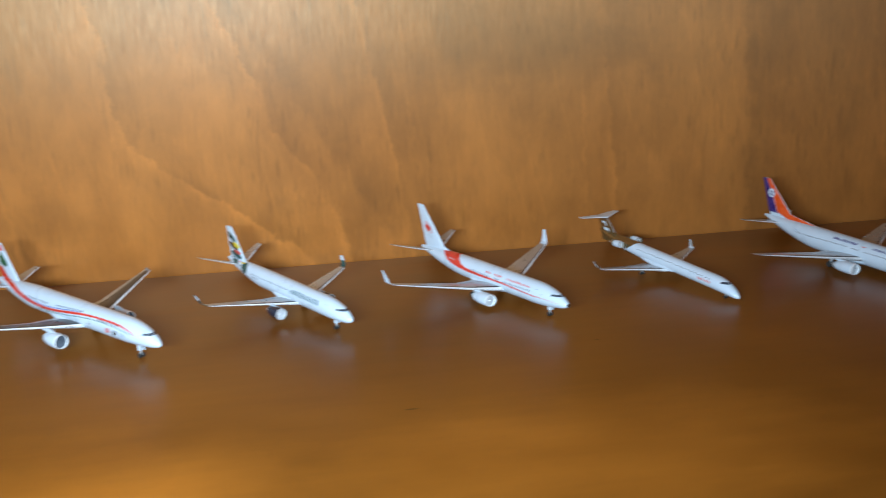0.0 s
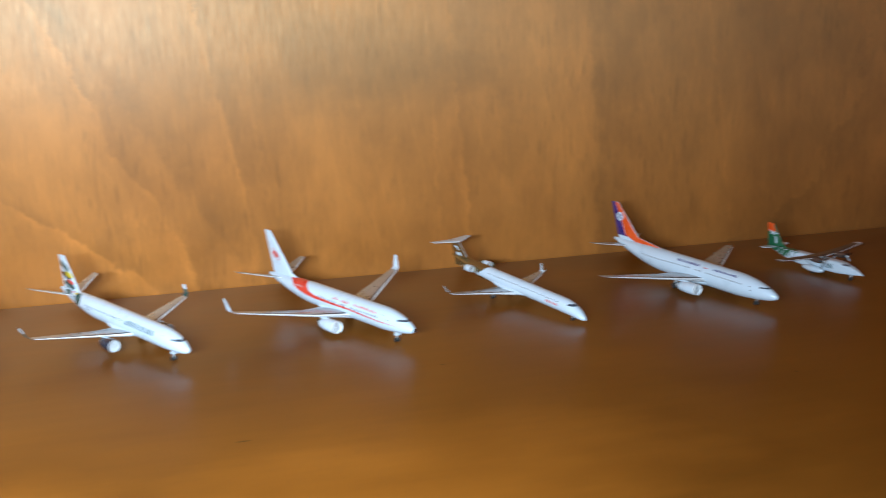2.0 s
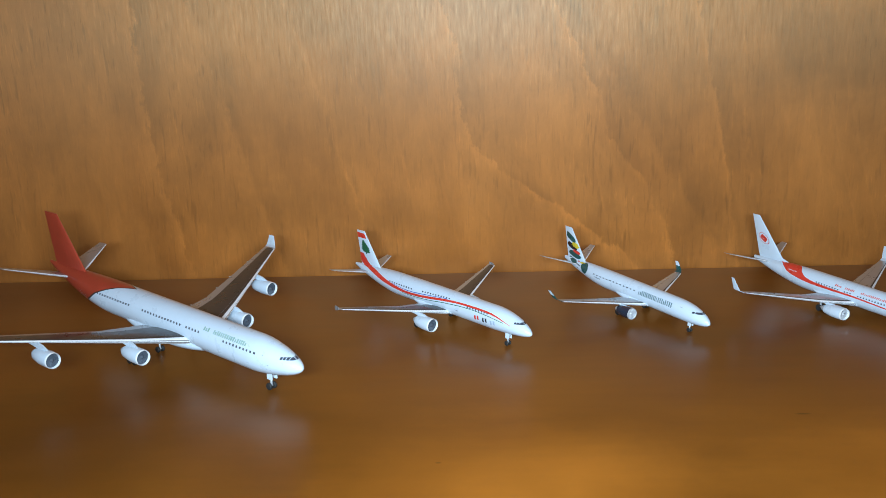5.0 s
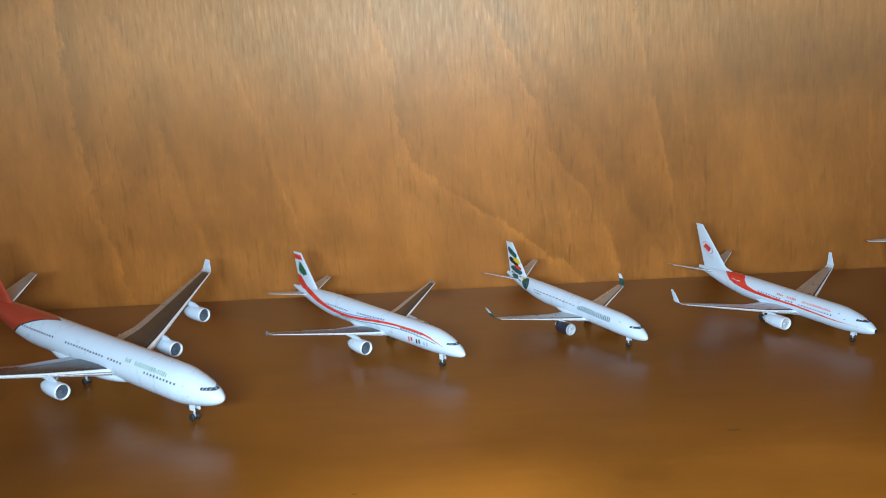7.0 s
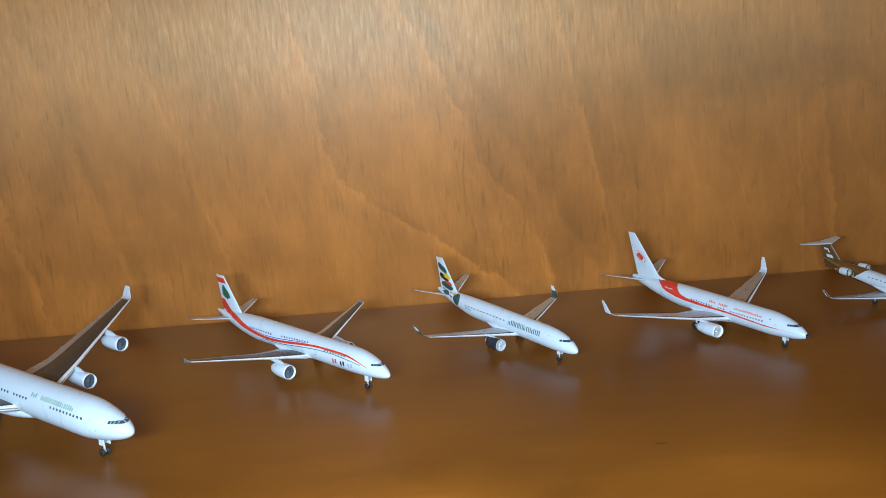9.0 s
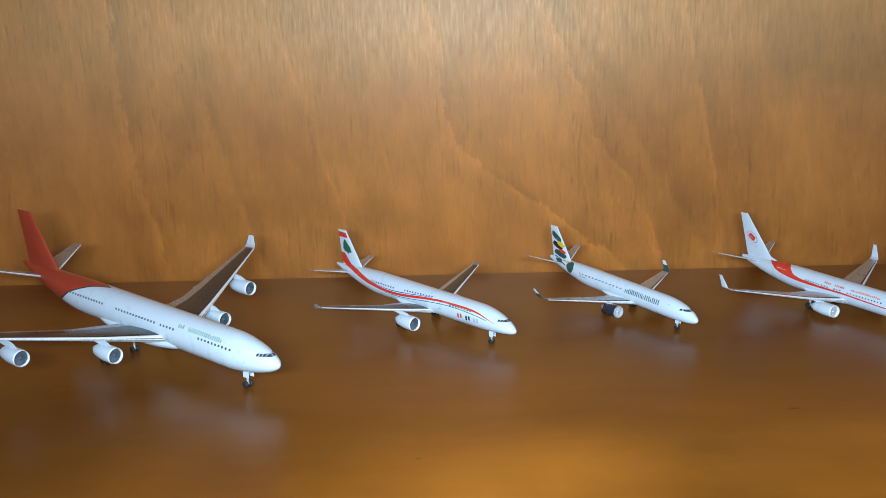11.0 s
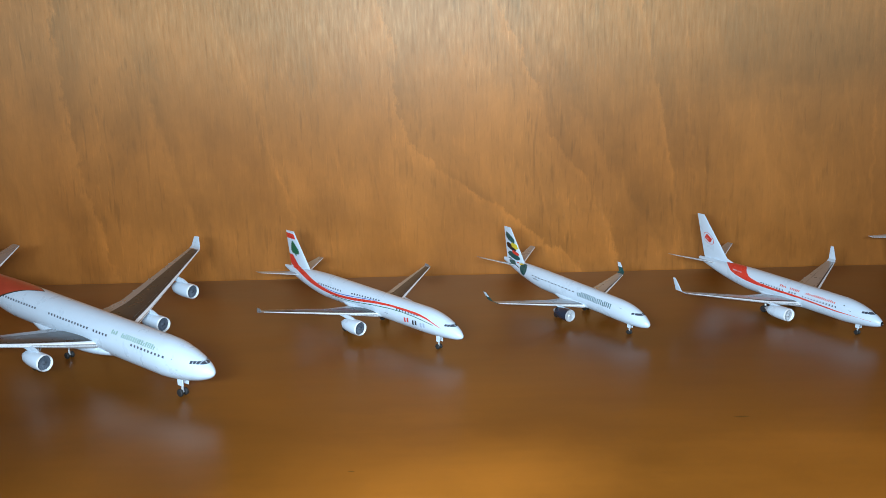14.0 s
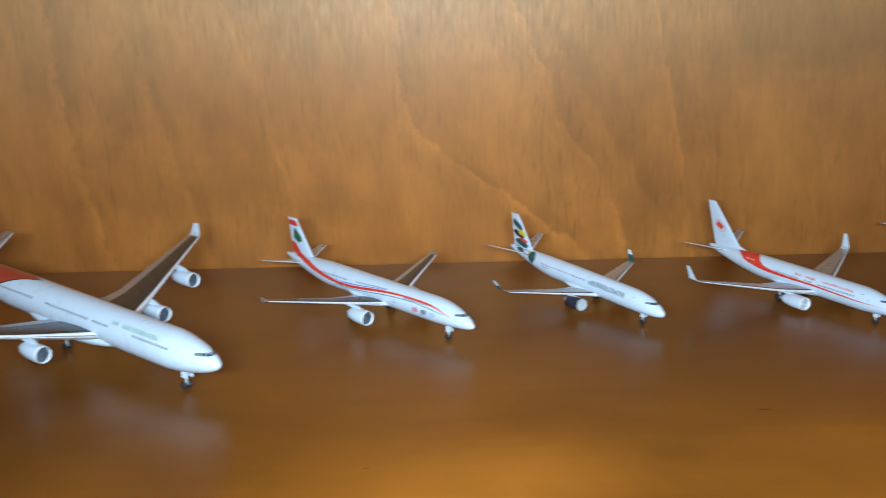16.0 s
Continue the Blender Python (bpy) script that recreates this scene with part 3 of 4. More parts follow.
# -- four-engined airliner with a dark red tail --
def widebody(x, y, heading, tilt=0.0):
    rng = random.Random(11)
    root = thing("model_airliner", "white die-cast four-engined airliner model with dark red tail", x, y, heading, tilt)
    h = Hull(63.2, 5.38, 5.39, 5.30, 8.56, 19.5, 0.12, 0.084, 0.31, blunt=0.54, nose_power=1.38, rake=0.024)
    body = part("fuselage", h.body(), WHITE, root, "glossy white fuselage")
    edge = along((38.2, 0), (41.4, 23), (43.8, 46), (46.2, 70), (49.0, 116), (51.6, 180), (64, 180))
    bm = bmesh.new()
    for s in (1, -1):
        patch(lambda a, b: h.skin(a, s * b, SKIN), 38.2, 63.2, 0.0, edge, 48, 14, bm)
    part("tail_colour", bm, MAROON, body, "dark red painted rear fuselage")
    line = bmesh.new()
    for s in (1, -1):
        patch(lambda a, b: h.skin(a + b * 0.45, s * min(180, edge(a)), SKIN * 1.3), 38.2, 51.5, 0.0, -1.0, 36, 1, line)
    part("colour_border", line, WING_DARK, body)
    level = lambda a: 66.5
    for x0, x1 in ((7.0, 13.9), (19.1, 22.4), (23.5, 33.5), (36.5, 46.0)):
        h.print_each("cabin_window", body, PANE, row(x0, x1, 0.72, level, 3.3, 0.46))
    h.print_on("lettering", body, PALE_GREEN, bars(rng, 9.1, 16.4, 0.9, 43, 57, 0.2) + bars(rng, 17.2, 18.8, 0.9, 43, 56, 0.2), "pale green airline lettering")
    h.print_on("door_mark", body, SOFT_PANE, [(5.6, 5.75, 62, 66), (4.6, 4.75, 92, 96)], "tiny grey door marks")
    cockpit(h, body, 3.0, 43, 57, ((0.0, 0.32), (0.36, 0.56), (0.60, 0.78), (0.82, 1.0)))
    belly(root, h, 17.8, 40, 0.85, 2.95)
    st = [(1.8, 21.0, 12.0, 4.0, 0.13, 0), (9.8, 26.0, 7.4, 5.2, 0.11, 0), (19.85, 32.3, 4.9, 6.8, 0.10, 0), (29.2, 38.2, 2.7, 8.25, 0.09, 0)]
    tips = [(29.2, 38.2, 2.7, 8.25, 0.09, 0), (29.8, 38.8, 2.3, 8.5, 0.08, 45), (30.8, 40.2, 1.2, 10.0, 0.07, 72)]
    jet_wings(root, st, tips, WHITE, panel=WING_DARK, fairings=((0.65, 4.2), (1.35, 3.6), (1.75, 3.2), (2.35, 2.8)))
    for s in (1, -1):
        for yy, xx, zz in ((9.6, 22.8, 3.5), (19.9, 28.7, 4.9)):
            pod = engine(root, xx, s * yy, zz, 4.9, 1.2, label="white engine pod with dark fan")
            pylon(pod, xx + 0.9, xx + 6.4, s * yy, zz + 0.8, zz + 1.95)
    f, fin = fin_of(root, [(7.0, 49.5, 11.6, 0.06), (8.6, 52.4, 9.0, 0.08), (17.3, 59.5, 4.0, 0.08)], MAROON, "dark red painted tail fin")
    tailplanes(root, [(0.6, 55.0, 6.2, 7.0, 0.09, 0), (9.7, 61.2, 2.2, 9.5, 0.08, 0)])
    gear(root, "nose_gear", 6.7, 0, 3.2, 0.52, 0.4, 0.42)
    for s in (1, -1):
        gear(root, "main_gear", 32.0, s * 5.3, 3.6, 0.43, 0.36, 0.5, 2, 1.3)
    gear(root, "centre_gear", 33.0, 0, 3.0, 0.48, 0.4, 0.4)
    return root


# -- long twin-engined airliner with a red stripe and a tree on the fin --
def striped_twin(x, y, heading, tilt=0.0):
    root = thing("model_airliner", "white die-cast twin-engined airliner model with red stripe and green tree", x, y, heading, tilt)
    h = Hull(43.8, 3.69, 3.87, 4.105, 7.53, 13.0, 0.80, 0.108, 0.73, blunt=0.54, nose_power=1.59, rake=0.018)
    body = part("fuselage", h.body(), WHITE, root, "glossy white fuselage")
    top = along((3.1, 82), (5.6, 57), (8.3, 50), (11, 51), (14.7, 54.5), (18.3, 64), (22.3, 80), (25.9, 90), (28.6, 89), (32, 75), (34.7, 61), (38.4, 21), (40, 4))
    under = along((3.1, 83.5), (5.6, 64), (8.1, 60), (10.8, 60), (14.5, 63), (18.2, 75), (22.3, 92), (26, 103), (28.7, 103), (32.6, 92), (35.1, 85), (38.6, 58), (41, 24))
    thin = along((4.6, 80), (7.5, 72), (10.7, 69), (13.9, 71.5), (18.2, 83), (22.3, 99), (26.1, 107), (29, 106))
    glide = lambda f: lambda a: sum(f(a + d) for d in (-1.2, -0.6, 0, 0.6, 1.2)) / 5
    top, under, thin = glide(top), glide(under), glide(thin)
    h.print_on("red_stripe", body, RED, [(3.2, 41.0, top, lambda a: max(top(a), under(a)))], "long red stripe")
    h.print_on("green_stripe", body, GREEN, [(4.6, 28.5, lambda a: thin(a) - 1.6, lambda a: thin(a) + 1.4)], "thin dark green stripe")
    h.print_on("blue_stripe", body, BLUE, [(17.0, 31.5, lambda a: top(a) - 3.0 - 4.2 * math.sin(math.pi * (a - 17) / 14.5), lambda a: top(a) - 1.4 - 2.2 * math.sin(math.pi * (a - 17) / 14.5))], "thin blue stripe")
    line = along((7.6, 62), (12.5, 64), (14.5, 55), (16.7, 53), (23.9, 66), (26, 70), (32.1, 70))
    for x0, x1 in ((7.8, 12.6), (16.7, 24.0), (26.0, 32.2)):
        h.print_each("cabin_window", body, PANE, row(x0, x1, 0.64, line, 3.4, 0.46))
    for x0, m in ((9.7, RED), (7.9, BLACK), (6.2, PALE_BLUE)):
        h.print_on("letter_block", body, m, [(x0, x0 + 0.36, 86, 106), (x0 + 0.62, x0 + 0.98, 88, 110)], "single coloured lettering block")
    h.print_on("door_mark", body, SOFT_PANE, [(14.4, 15.2, 96, 99)], "tiny grey door mark")
    cockpit(h, body, 2.75, 44, 58)
    belly(root, h, 15.5, 27, 0.35, 2.0)
    st = [(1.2, 16.6, 7.4, 2.75, 0.13, 0), (6.3, 19.6, 4.1, 3.5, 0.11, 0), (17.1, 25.1, 1.6, 5.2, 0.10, 0)]
    jet_wings(root, st, panel=WING_DARK, fairings=((0.75, 2.4), (1.3, 2.0), (1.6, 1.8)))
    for s in (1, -1):
        fence = Wing([(0, 26.1, 0.5, 4.85, 0.08, 0), (0, 25.2, 1.5, 5.2, 0.08, 0), (0, 25.9, 0.7, 5.6, 0.08, 0)], upright=True)
        bm = fence.solid()
        bmesh.ops.translate(bm, vec=(0, -s * 17.13 * K, 0), verts=bm.verts)
        part("wingtip_fence", bm, WING_GREY, root, "small grey wingtip fence")
        pod = engine(root, 15.9, s * 5.95, 1.95, 4.2, 1.14, label="white engine pod with dark fan")
        pylon(pod, 16.8, 21.1, s * 5.95, 2.75, 3.5)
    f, fin = fin_of(root, [(5.3, 35.3, 6.6, 0.07), (6.2, 36.6, 5.5, 0.09), (12.0, 40.8, 2.3, 0.09)], WHITE, "white tail fin with a red tip")
    f.area("red_band", fin, RED, 1.78, 1.93, 0.0, 1.0, (1, -1), "red band near the fin tip")
    f.area("red_flash", fin, RED, 0.0, 1.3, lambda v: 0.02 + 0.25 * v + 0.24 * v * v, lambda v: min(1.0, 0.64 + 0.34 * v), (1, -1), "red flash sweeping down the fin", na=16)
    for v0, v1, mid, wd in ((1.34, 1.43, 0.50, 0.27), (1.39, 1.49, 0.52, 0.31), (1.45, 1.55, 0.49, 0.30), (1.51, 1.61, 0.51, 0.25), (1.57, 1.67, 0.50, 0.19), (1.62, 1.72, 0.50, 0.11)):
        half = lambda v, a=v0, b=v1, w=wd: w * max(0.0, math.sin(math.pi * (v - a) / (b - a))) ** 0.6
        f.area("tree_tier", fin, GREEN, v0, v1, lambda v, m=mid, half=half: m - half(v), lambda v, m=mid, half=half: m + half(v), (1, -1), "green tier of a stylised tree", na=8)
    f.area("tree_trunk", fin, GREEN, 1.3, 1.37, 0.48, 0.56, (1, -1))
    tailplanes(root, [(0.4, 38.2, 3.6, 4.9, 0.09, 0), (6.6, 41.7, 1.4, 5.9, 0.08, 0)])
    gear(root, "nose_gear", 5.1, 0, 2.2, 0.38, 0.28, 0.28)
    for s in (1, -1):
        gear(root, "main_gear", 22.0, s * 3.8, 2.6, 0.56, 0.4, 0.48)
    return root


# -- regional twin with leaf shapes on the tail and dark engines --
def leaf_twin(x, y, heading, tilt=0.0):
    rng = random.Random(5)
    root = thing("model_airliner", "white die-cast regional jet model with teal leaf tail and dark engines", x, y, heading, tilt)
    h = Hull(35.4, 2.99, 3.34, 3.53, 6.68, 11.5, 0.65, 0.182, 0.31, blunt=0.54, nose_power=2.03, rake=0.031)
    body = part("fuselage", h.body(), WHITE, root, "glossy white fuselage")
    h.print_each("cabin_window", body, PANE, row(15.4, 26.9, 0.86, along((15, 69), (21, 69.5), (27, 73)), 3.2, 0.42))
    h.print_on("lettering", body, INK, bars(rng, 6.9, 14.6, 0.62, 54, 82, 0.36), "large dark teal airline lettering")
    h.print_on("small_lettering", body, PANE, bars(rng, 24.2, 26.0, 0.4, 82, 88), "tiny dark lettering")
    h.print_on("door_mark", body, SOFT_PANE, [(4.6, 5.2, 55, 58)], "tiny grey door mark")
    lens = lambda x0, x1, c0, c1, w: [(x0, x1, lambda a: c0 + (c1 - c0) * (a - x0) / (x1 - x0) - w * max(0.0, math.sin(math.pi * (a - x0) / (x1 - x0))) ** 0.7, lambda a: c0 + (c1 - c0) * (a - x0) / (x1 - x0) + w * max(0.0, math.sin(math.pi * (a - x0) / (x1 - x0))) ** 0.7)]
    for m, x0, x1, c0, c1, w in ((LEAF, 27.9, 30.0, 66, 60, 48), (YELLOW, 29.3, 30.7, 30, 38, 12), (BLACK, 30.2, 31.6, 70, 62, 38), (RED, 30.7, 31.5, 32, 30, 9), (LEAF, 31.4, 33.6, 56, 44, 30)):
        h.print_on("leaf_shape", body, m, [(x0, x1, *lens(x0, x1, c0, c1, w)[0][2:])], "pointed printed leaf shape")
    cockpit(h, body, 2.85, 47, 60, ((0.0, 0.66), (0.74, 1.0)))
    belly(root, h, 11.5, 21.5, 0.35, 1.55)
    st = [(1.0, 12.6, 5.8, 2.25, 0.13, 0), (4.6, 14.7, 3.7, 2.6, 0.11, 0), (13.3, 19.5, 1.5, 3.4, 0.10, 0)]
    tips = [(13.3, 19.5, 1.5, 3.4, 0.09, 0), (13.95, 20.1, 1.25, 3.75, 0.08, 45), (14.36, 21.4, 0.7, 5.0, 0.08, 74)]
    for w, wing in jet_wings(root, st, tips, LEAF, panel=None, fairings=((0.8, 1.7), (1.4, 1.5))):
        t = Wing(tips, w.side)
        t.area("winglet_tip", wing, WHITE, 1.45, 2.0, 0.0, 1.0, (1, -1), "white winglet tip", na=4)
    for s in (1, -1):
        pod = engine(root, 12.2, s * 4.75, 1.6, 3.6, 0.98, NAVY, fan_mat=STRUT, blade_mat=STRUT, ring=STRUT, label="dark navy engine pod with bright ring")
        pylon(pod, 13.0, 16.3, s * 4.75, 2.25, 2.75, 0.25)
    f, fin = fin_of(root, [(4.4, 27.2, 6.8, 0.05), (5.4, 29.7, 5.0, 0.09), (11.0, 33.7, 1.9, 0.09)], WHITE, "white tail fin with leaf shapes")
    leaves = ((1.52, 1.85, 0.28, 0.74, 0.36, LEAF), (1.36, 1.56, 0.24, 0.30, 0.28, YELLOW), (1.28, 1.53, 0.40, 0.74, 0.34, BLACK), (1.18, 1.32, 0.26, 0.42, 0.22, RED), (1.03, 1.27, 0.38, 0.66, 0.36, LEAF), (0.86, 1.06, 0.58, 0.82, 0.22, LEAF))
    for v0, v1, c0, c1, wd, m in leaves:
        mid = lambda v, v0=v0, v1=v1, c0=c0, c1=c1: c0 + (c1 - c0) * (v - v0) / (v1 - v0)
        half = lambda v, v0=v0, v1=v1, wd=wd: wd * max(0.0, math.sin(math.pi * (v - v0) / (v1 - v0))) ** 0.8
        f.area("leaf_shape", fin, m, v0, v1, lambda v, mid=mid, half=half: max(0.0, mid(v) - half(v)), lambda v, mid=mid, half=half: min(1.0, mid(v) + half(v)), (1, -1), "pointed printed leaf shape", na=14)
    tailplanes(root, [(0.4, 31.0, 3.2, 4.7, 0.09, 0), (6.0, 34.4, 1.3, 6.45, 0.08, 0)])
    gear(root, "nose_gear", 4.2, 0, 1.9, 0.34, 0.24, 0.24)
    for s in (1, -1):
        gear(root, "main_gear", 17.3, s * 2.97, 2.2, 0.5, 0.36, 0.4)
    return root


# -- twin-engined airliners of one type, one with winglets and a red swoosh, one plain-tipped --
def narrowbody(root, winglets, h, glazing, fan_mat=FAN, blade_mat=BLADE):
    body = part("fuselage", h.body(), WHITE, root, "glossy white fuselage")
    cockpit(h, body, *glazing, ((0.0, 0.5), (0.52, 0.76), (0.78, 1.0)))
    belly(root, h, 12.5, 23.5, 0.3, 1.9)
    tip_z, tail_z, tail_out = (4.5, 6.4, 7.0) if winglets else (3.75, 5.4, 6.2)
    st = [(1.2, 13.4, 7.8, 2.35, 0.13, 0), (5.6, 16.4, 4.7, 2.75, 0.11, 0), (16.6, 22.6, 1.7, tip_z, 0.10, 0)]
    if winglets:
        tips = [(16.6, 22.6, 1.7, tip_z, 0.09, 0), (17.25, 23.0, 1.45, 4.85, 0.08, 50), (17.75, 24.0, 0.6, 6.9, 0.08, 78)]
    else:
        tips = [(16.6, 22.6, 1.7, tip_z, 0.09, 0), (17.15, 23.2, 1.1, tip_z + 0.05, 0.08, 0)]
    jet_wings(root, st, tips, WHITE if winglets else WING_GREY, "winglet" if winglets else "wingtip", fairings=((0.7, 2.0), (1.3, 1.8), (1.6, 1.5)))
    for s in (1, -1):
        pod = engine(root, 12.6, s * 4.95, 1.5, 4.3, 1.1, flat=0.86, label="white engine pod", fan_mat=fan_mat, blade_mat=blade_mat)
        pylon(pod, 13.6, 17.6, s * 4.95, 2.2, 2.75)
    tailplanes(root, [(0.4, 33.0, 3.9, 4.7, 0.09, 0), (tail_out, 36.9, 1.3, tail_z, 0.08, 0)])
    gear(root, "nose_gear", 4.2, 0, 1.9, 0.34, 0.24, 0.24)
    for s in (1, -1):
        gear(root, "main_gear", 19.4, s * 2.86, 2.2, 0.55, 0.4, 0.42)
    fin = [(4.9, 27.6, 8.7, 0.03), (5.9, 31.0, 5.7, 0.08), (12.6, 36.9, 1.7, 0.09)]
    return h, body, fin


def swoosh_twin(x, y, heading, tilt=0.0):
    rng = random.Random(3)
    root = thing("model_airliner", "white die-cast twin-engined airliner model with red swoosh and winglets", x, y, heading, tilt)
    h, body, st = narrowbody(root, True, Hull(37.6, 3.44, 3.67, 3.485, 6.69, 13.0, 0.46, 0.154, 0.64, blunt=0.54, nose_power=1.5, rake=0.020), (2.9, 43, 57), STRUT, STRUT)
    f, fin = fin_of(root, st, WHITE, "white tail fin with a red emblem")
    disc = lambda v0, r, w, k: lambda v: 0.52 + k * w * math.sqrt(max(0.0, 1 - ((v - v0) / r) ** 2))
    wings = lambda k: lambda v: 0.52 + k * 0.23 * max(0.0, 1 - abs(v - 1.41) / 0.105) ** 0.8
    for name, m, lo, hi, v0, v1, rise, label in (
        ("emblem_ring", PALE_RED, disc(1.41, 0.15, 0.29, -1), disc(1.41, 0.15, 0.29, 1), 1.26, 1.56, 1.0, "thin red ring of the emblem"),
        ("emblem_ground", WHITE, disc(1.41, 0.138, 0.265, -1), disc(1.41, 0.138, 0.265, 1), 1.272, 1.548, 2.0, "white ground of the emblem"),
        ("emblem", RED, wings(-1), wings(1), 1.305, 1.515, 3.0, "red bird-shaped emblem"),
        ("emblem_core", WHITE, lambda v: 0.46 + (v - 1.39) * 5, lambda v: 0.54 + (v - 1.39) * 3, 1.39, 1.43, 4.0, "small pale stroke in the emblem"),
    ):
        sheet = bmesh.new()
        for u in (1, -1):
            patch(lambda v, c: f.point(v, c, u, rise * SKIN), v0, v1, lo, hi, 16, 4, sheet)
        part(name, sheet, m, fin, label)
    # the swoosh comes down from the top and thins into a stripe towards the nose
    high = along((1.2, 89), (3.7, 90.4), (7, 89.5), (14, 81), (18.8, 80.5), (21.9, 77), (22.9, 74.5), (24.4, 65), (25.4, 43), (26.1, 15), (26.5, 0), (32, 0))
    rear = along((1.2, 90), (3.7, 91.8), (6.7, 95), (13.9, 89.5), (18.8, 92), (22.7, 92), (25, 87), (27.5, 78), (28.7, 68), (30, 38), (31, 8), (31.3, 0), (32, 0))
    bm = bmesh.new()
    for s in (1, -1):
        patch(lambda a, b: h.skin(a, s * b, SKIN), 1.2, 31.3, high, lambda a: max(high(a), rear(a)), 80, 10, bm)
    part("swoosh", bm, RED, body, "red swoosh thinning to a stripe")
    h.print_on("swoosh_lettering", body, WHITE, bars(rng, 26.4, 28.4, 0.4, 52, 58), "tiny pale lettering on the swoosh", (1, -1)).location.z = 0.00004
    line = along((6.8, 74), (13.4, 76), (14.5, 74), (17, 76), (22.1, 73))
    for x0, x1 in ((6.9, 13.5), (14.6, 16.2), (17.1, 22.2)):
        h.print_each("cabin_window", body, PANE, row(x0, x1, 0.56, line, 3.5, 0.42))
    h.print_on("lettering", body, PALE_RED, bars(rng, 7.3, 13.0, 0.62, 50, 61, 0.24) + bars(rng, 14.1, 16.2, 0.62, 51, 62, 0.24) + bars(rng, 16.7, 18.0, 0.62, 50, 61, 0.24), "small red airline lettering")
    h.print_on("door_mark", body, PANE, [(5.6, 5.85, 52, 56), (4.4, 4.8, 71, 73)], "tiny dark door marks")
    nose = bmesh.new()
    patch(lambda a, b: h.skin(b, a, SKIN), 0, 360, 0.0, 0.16, 24, 4, nose)
    part("nose_tip", nose, BLACK, body, "worn dark nose tip")
    return root


def disc_twin(x, y, heading, tilt=0.0):
    rng = random.Random(8)
    root = thing("model_airliner", "white die-cast twin-engined airliner model with violet and orange tail", x, y, heading, tilt)
    h, body, st = narrowbody(root, False, Hull(37.6, 3.82, 4.08, 3.215, 8.19, 13.0, 0.43, 0.108, 0.33, blunt=0.54, nose_power=1.52, rake=0.038), (3.05, 45, 55), STRUT, STRUT)
    st = [(5.55, 25.2, 11.1, 0.03), (6.6, 31.4, 5.4, 0.08), st[2]]
    f, fin = fin_of(root, st, WHITE, "tail fin in violet and orange")
    split = lambda v: 0.60 - 0.15 * max(0.0, v - 1)
    f.area("orange_front", fin, ORANGE, 0.02, 2.0, 0.02, split, (1, -1), "orange front half of the fin", na=16)
    f.area("violet_rear", fin, PURPLE, 0.75, 2.0, lambda v: split(v) + 0.02, 1.0, (1, -1), "violet rear half of the fin", na=16)
    disc = bmesh.new()
    out, xx, chord, z, tc, _ = f.at(1.56)
    for s in (1, -1):
        cx, ty = -(xx + chord * 0.52) * K, s * (foil(0.3) * tc * chord + 2.5 * SKIN) * K
        for r0, r1, lift in ((0.0, 0.85, 0.0),):
            patch(lambda a, b: Vector((cx + b * math.cos(a) * K, ty, z * K + b * math.sin(a) * K)), 0, 2 * math.pi, r0, r1, 24, 1, disc)
    part("white_disc", disc, WHITE, fin, "white disc on the fin")
    mark = bmesh.new()
    for s in (1, -1):
        cx, ty = -(xx + chord * 0.52) * K, s * (foil(0.3) * tc * chord + 3.5 * SKIN) * K
        for a0 in (0.3, 1.9, 3.5, 5.0):
            patch(lambda a, b: Vector((cx + b * math.cos(a) * K, ty, z * K + b * math.sin(a) * K)), a0, a0 + 0.7, 0.05, 0.6, 3, 1, mark)
    part("emblem", mark, PURPLE, fin, "small violet emblem")
    line = along((6.2, 69), (13.8, 69), (17, 68), (22.5, 71), (29.1, 79))
    for x0, x1 in ((6.2, 13.9), (14.9, 16.6), (17.4, 29.2)):
        h.print_each("cabin_window", body, PANE, row(x0, x1, 0.56, line, 2.6, 0.46))
    h.print_on("lettering", body, PURPLE, bars(rng, 7.5, 12.6, 0.7, 35, 47, 0.22) + bars(rng, 15.6, 20.8, 0.75, 36, 49, 0.24), "violet airline lettering")
    h.print_on("emblem_mark", body, PALE_RED, [(13.7, 14.5, 44, 48)], "small red mark")
    h.print_on("emblem_mark", body, PURPLE, [(13.9, 14.3, 48.5, 50.5)], "small violet mark")
    h.print_on("small_lettering", body, PALE_BLUE, bars(rng, 27.8, 29.4, 0.4, 66, 70), "tiny pale lettering")
    h.print_on("door_mark", body, PANE, [(4.1, 4.7, 85, 87), (4.3, 4.9, 66, 68)], "tiny dark door mark")
    return root


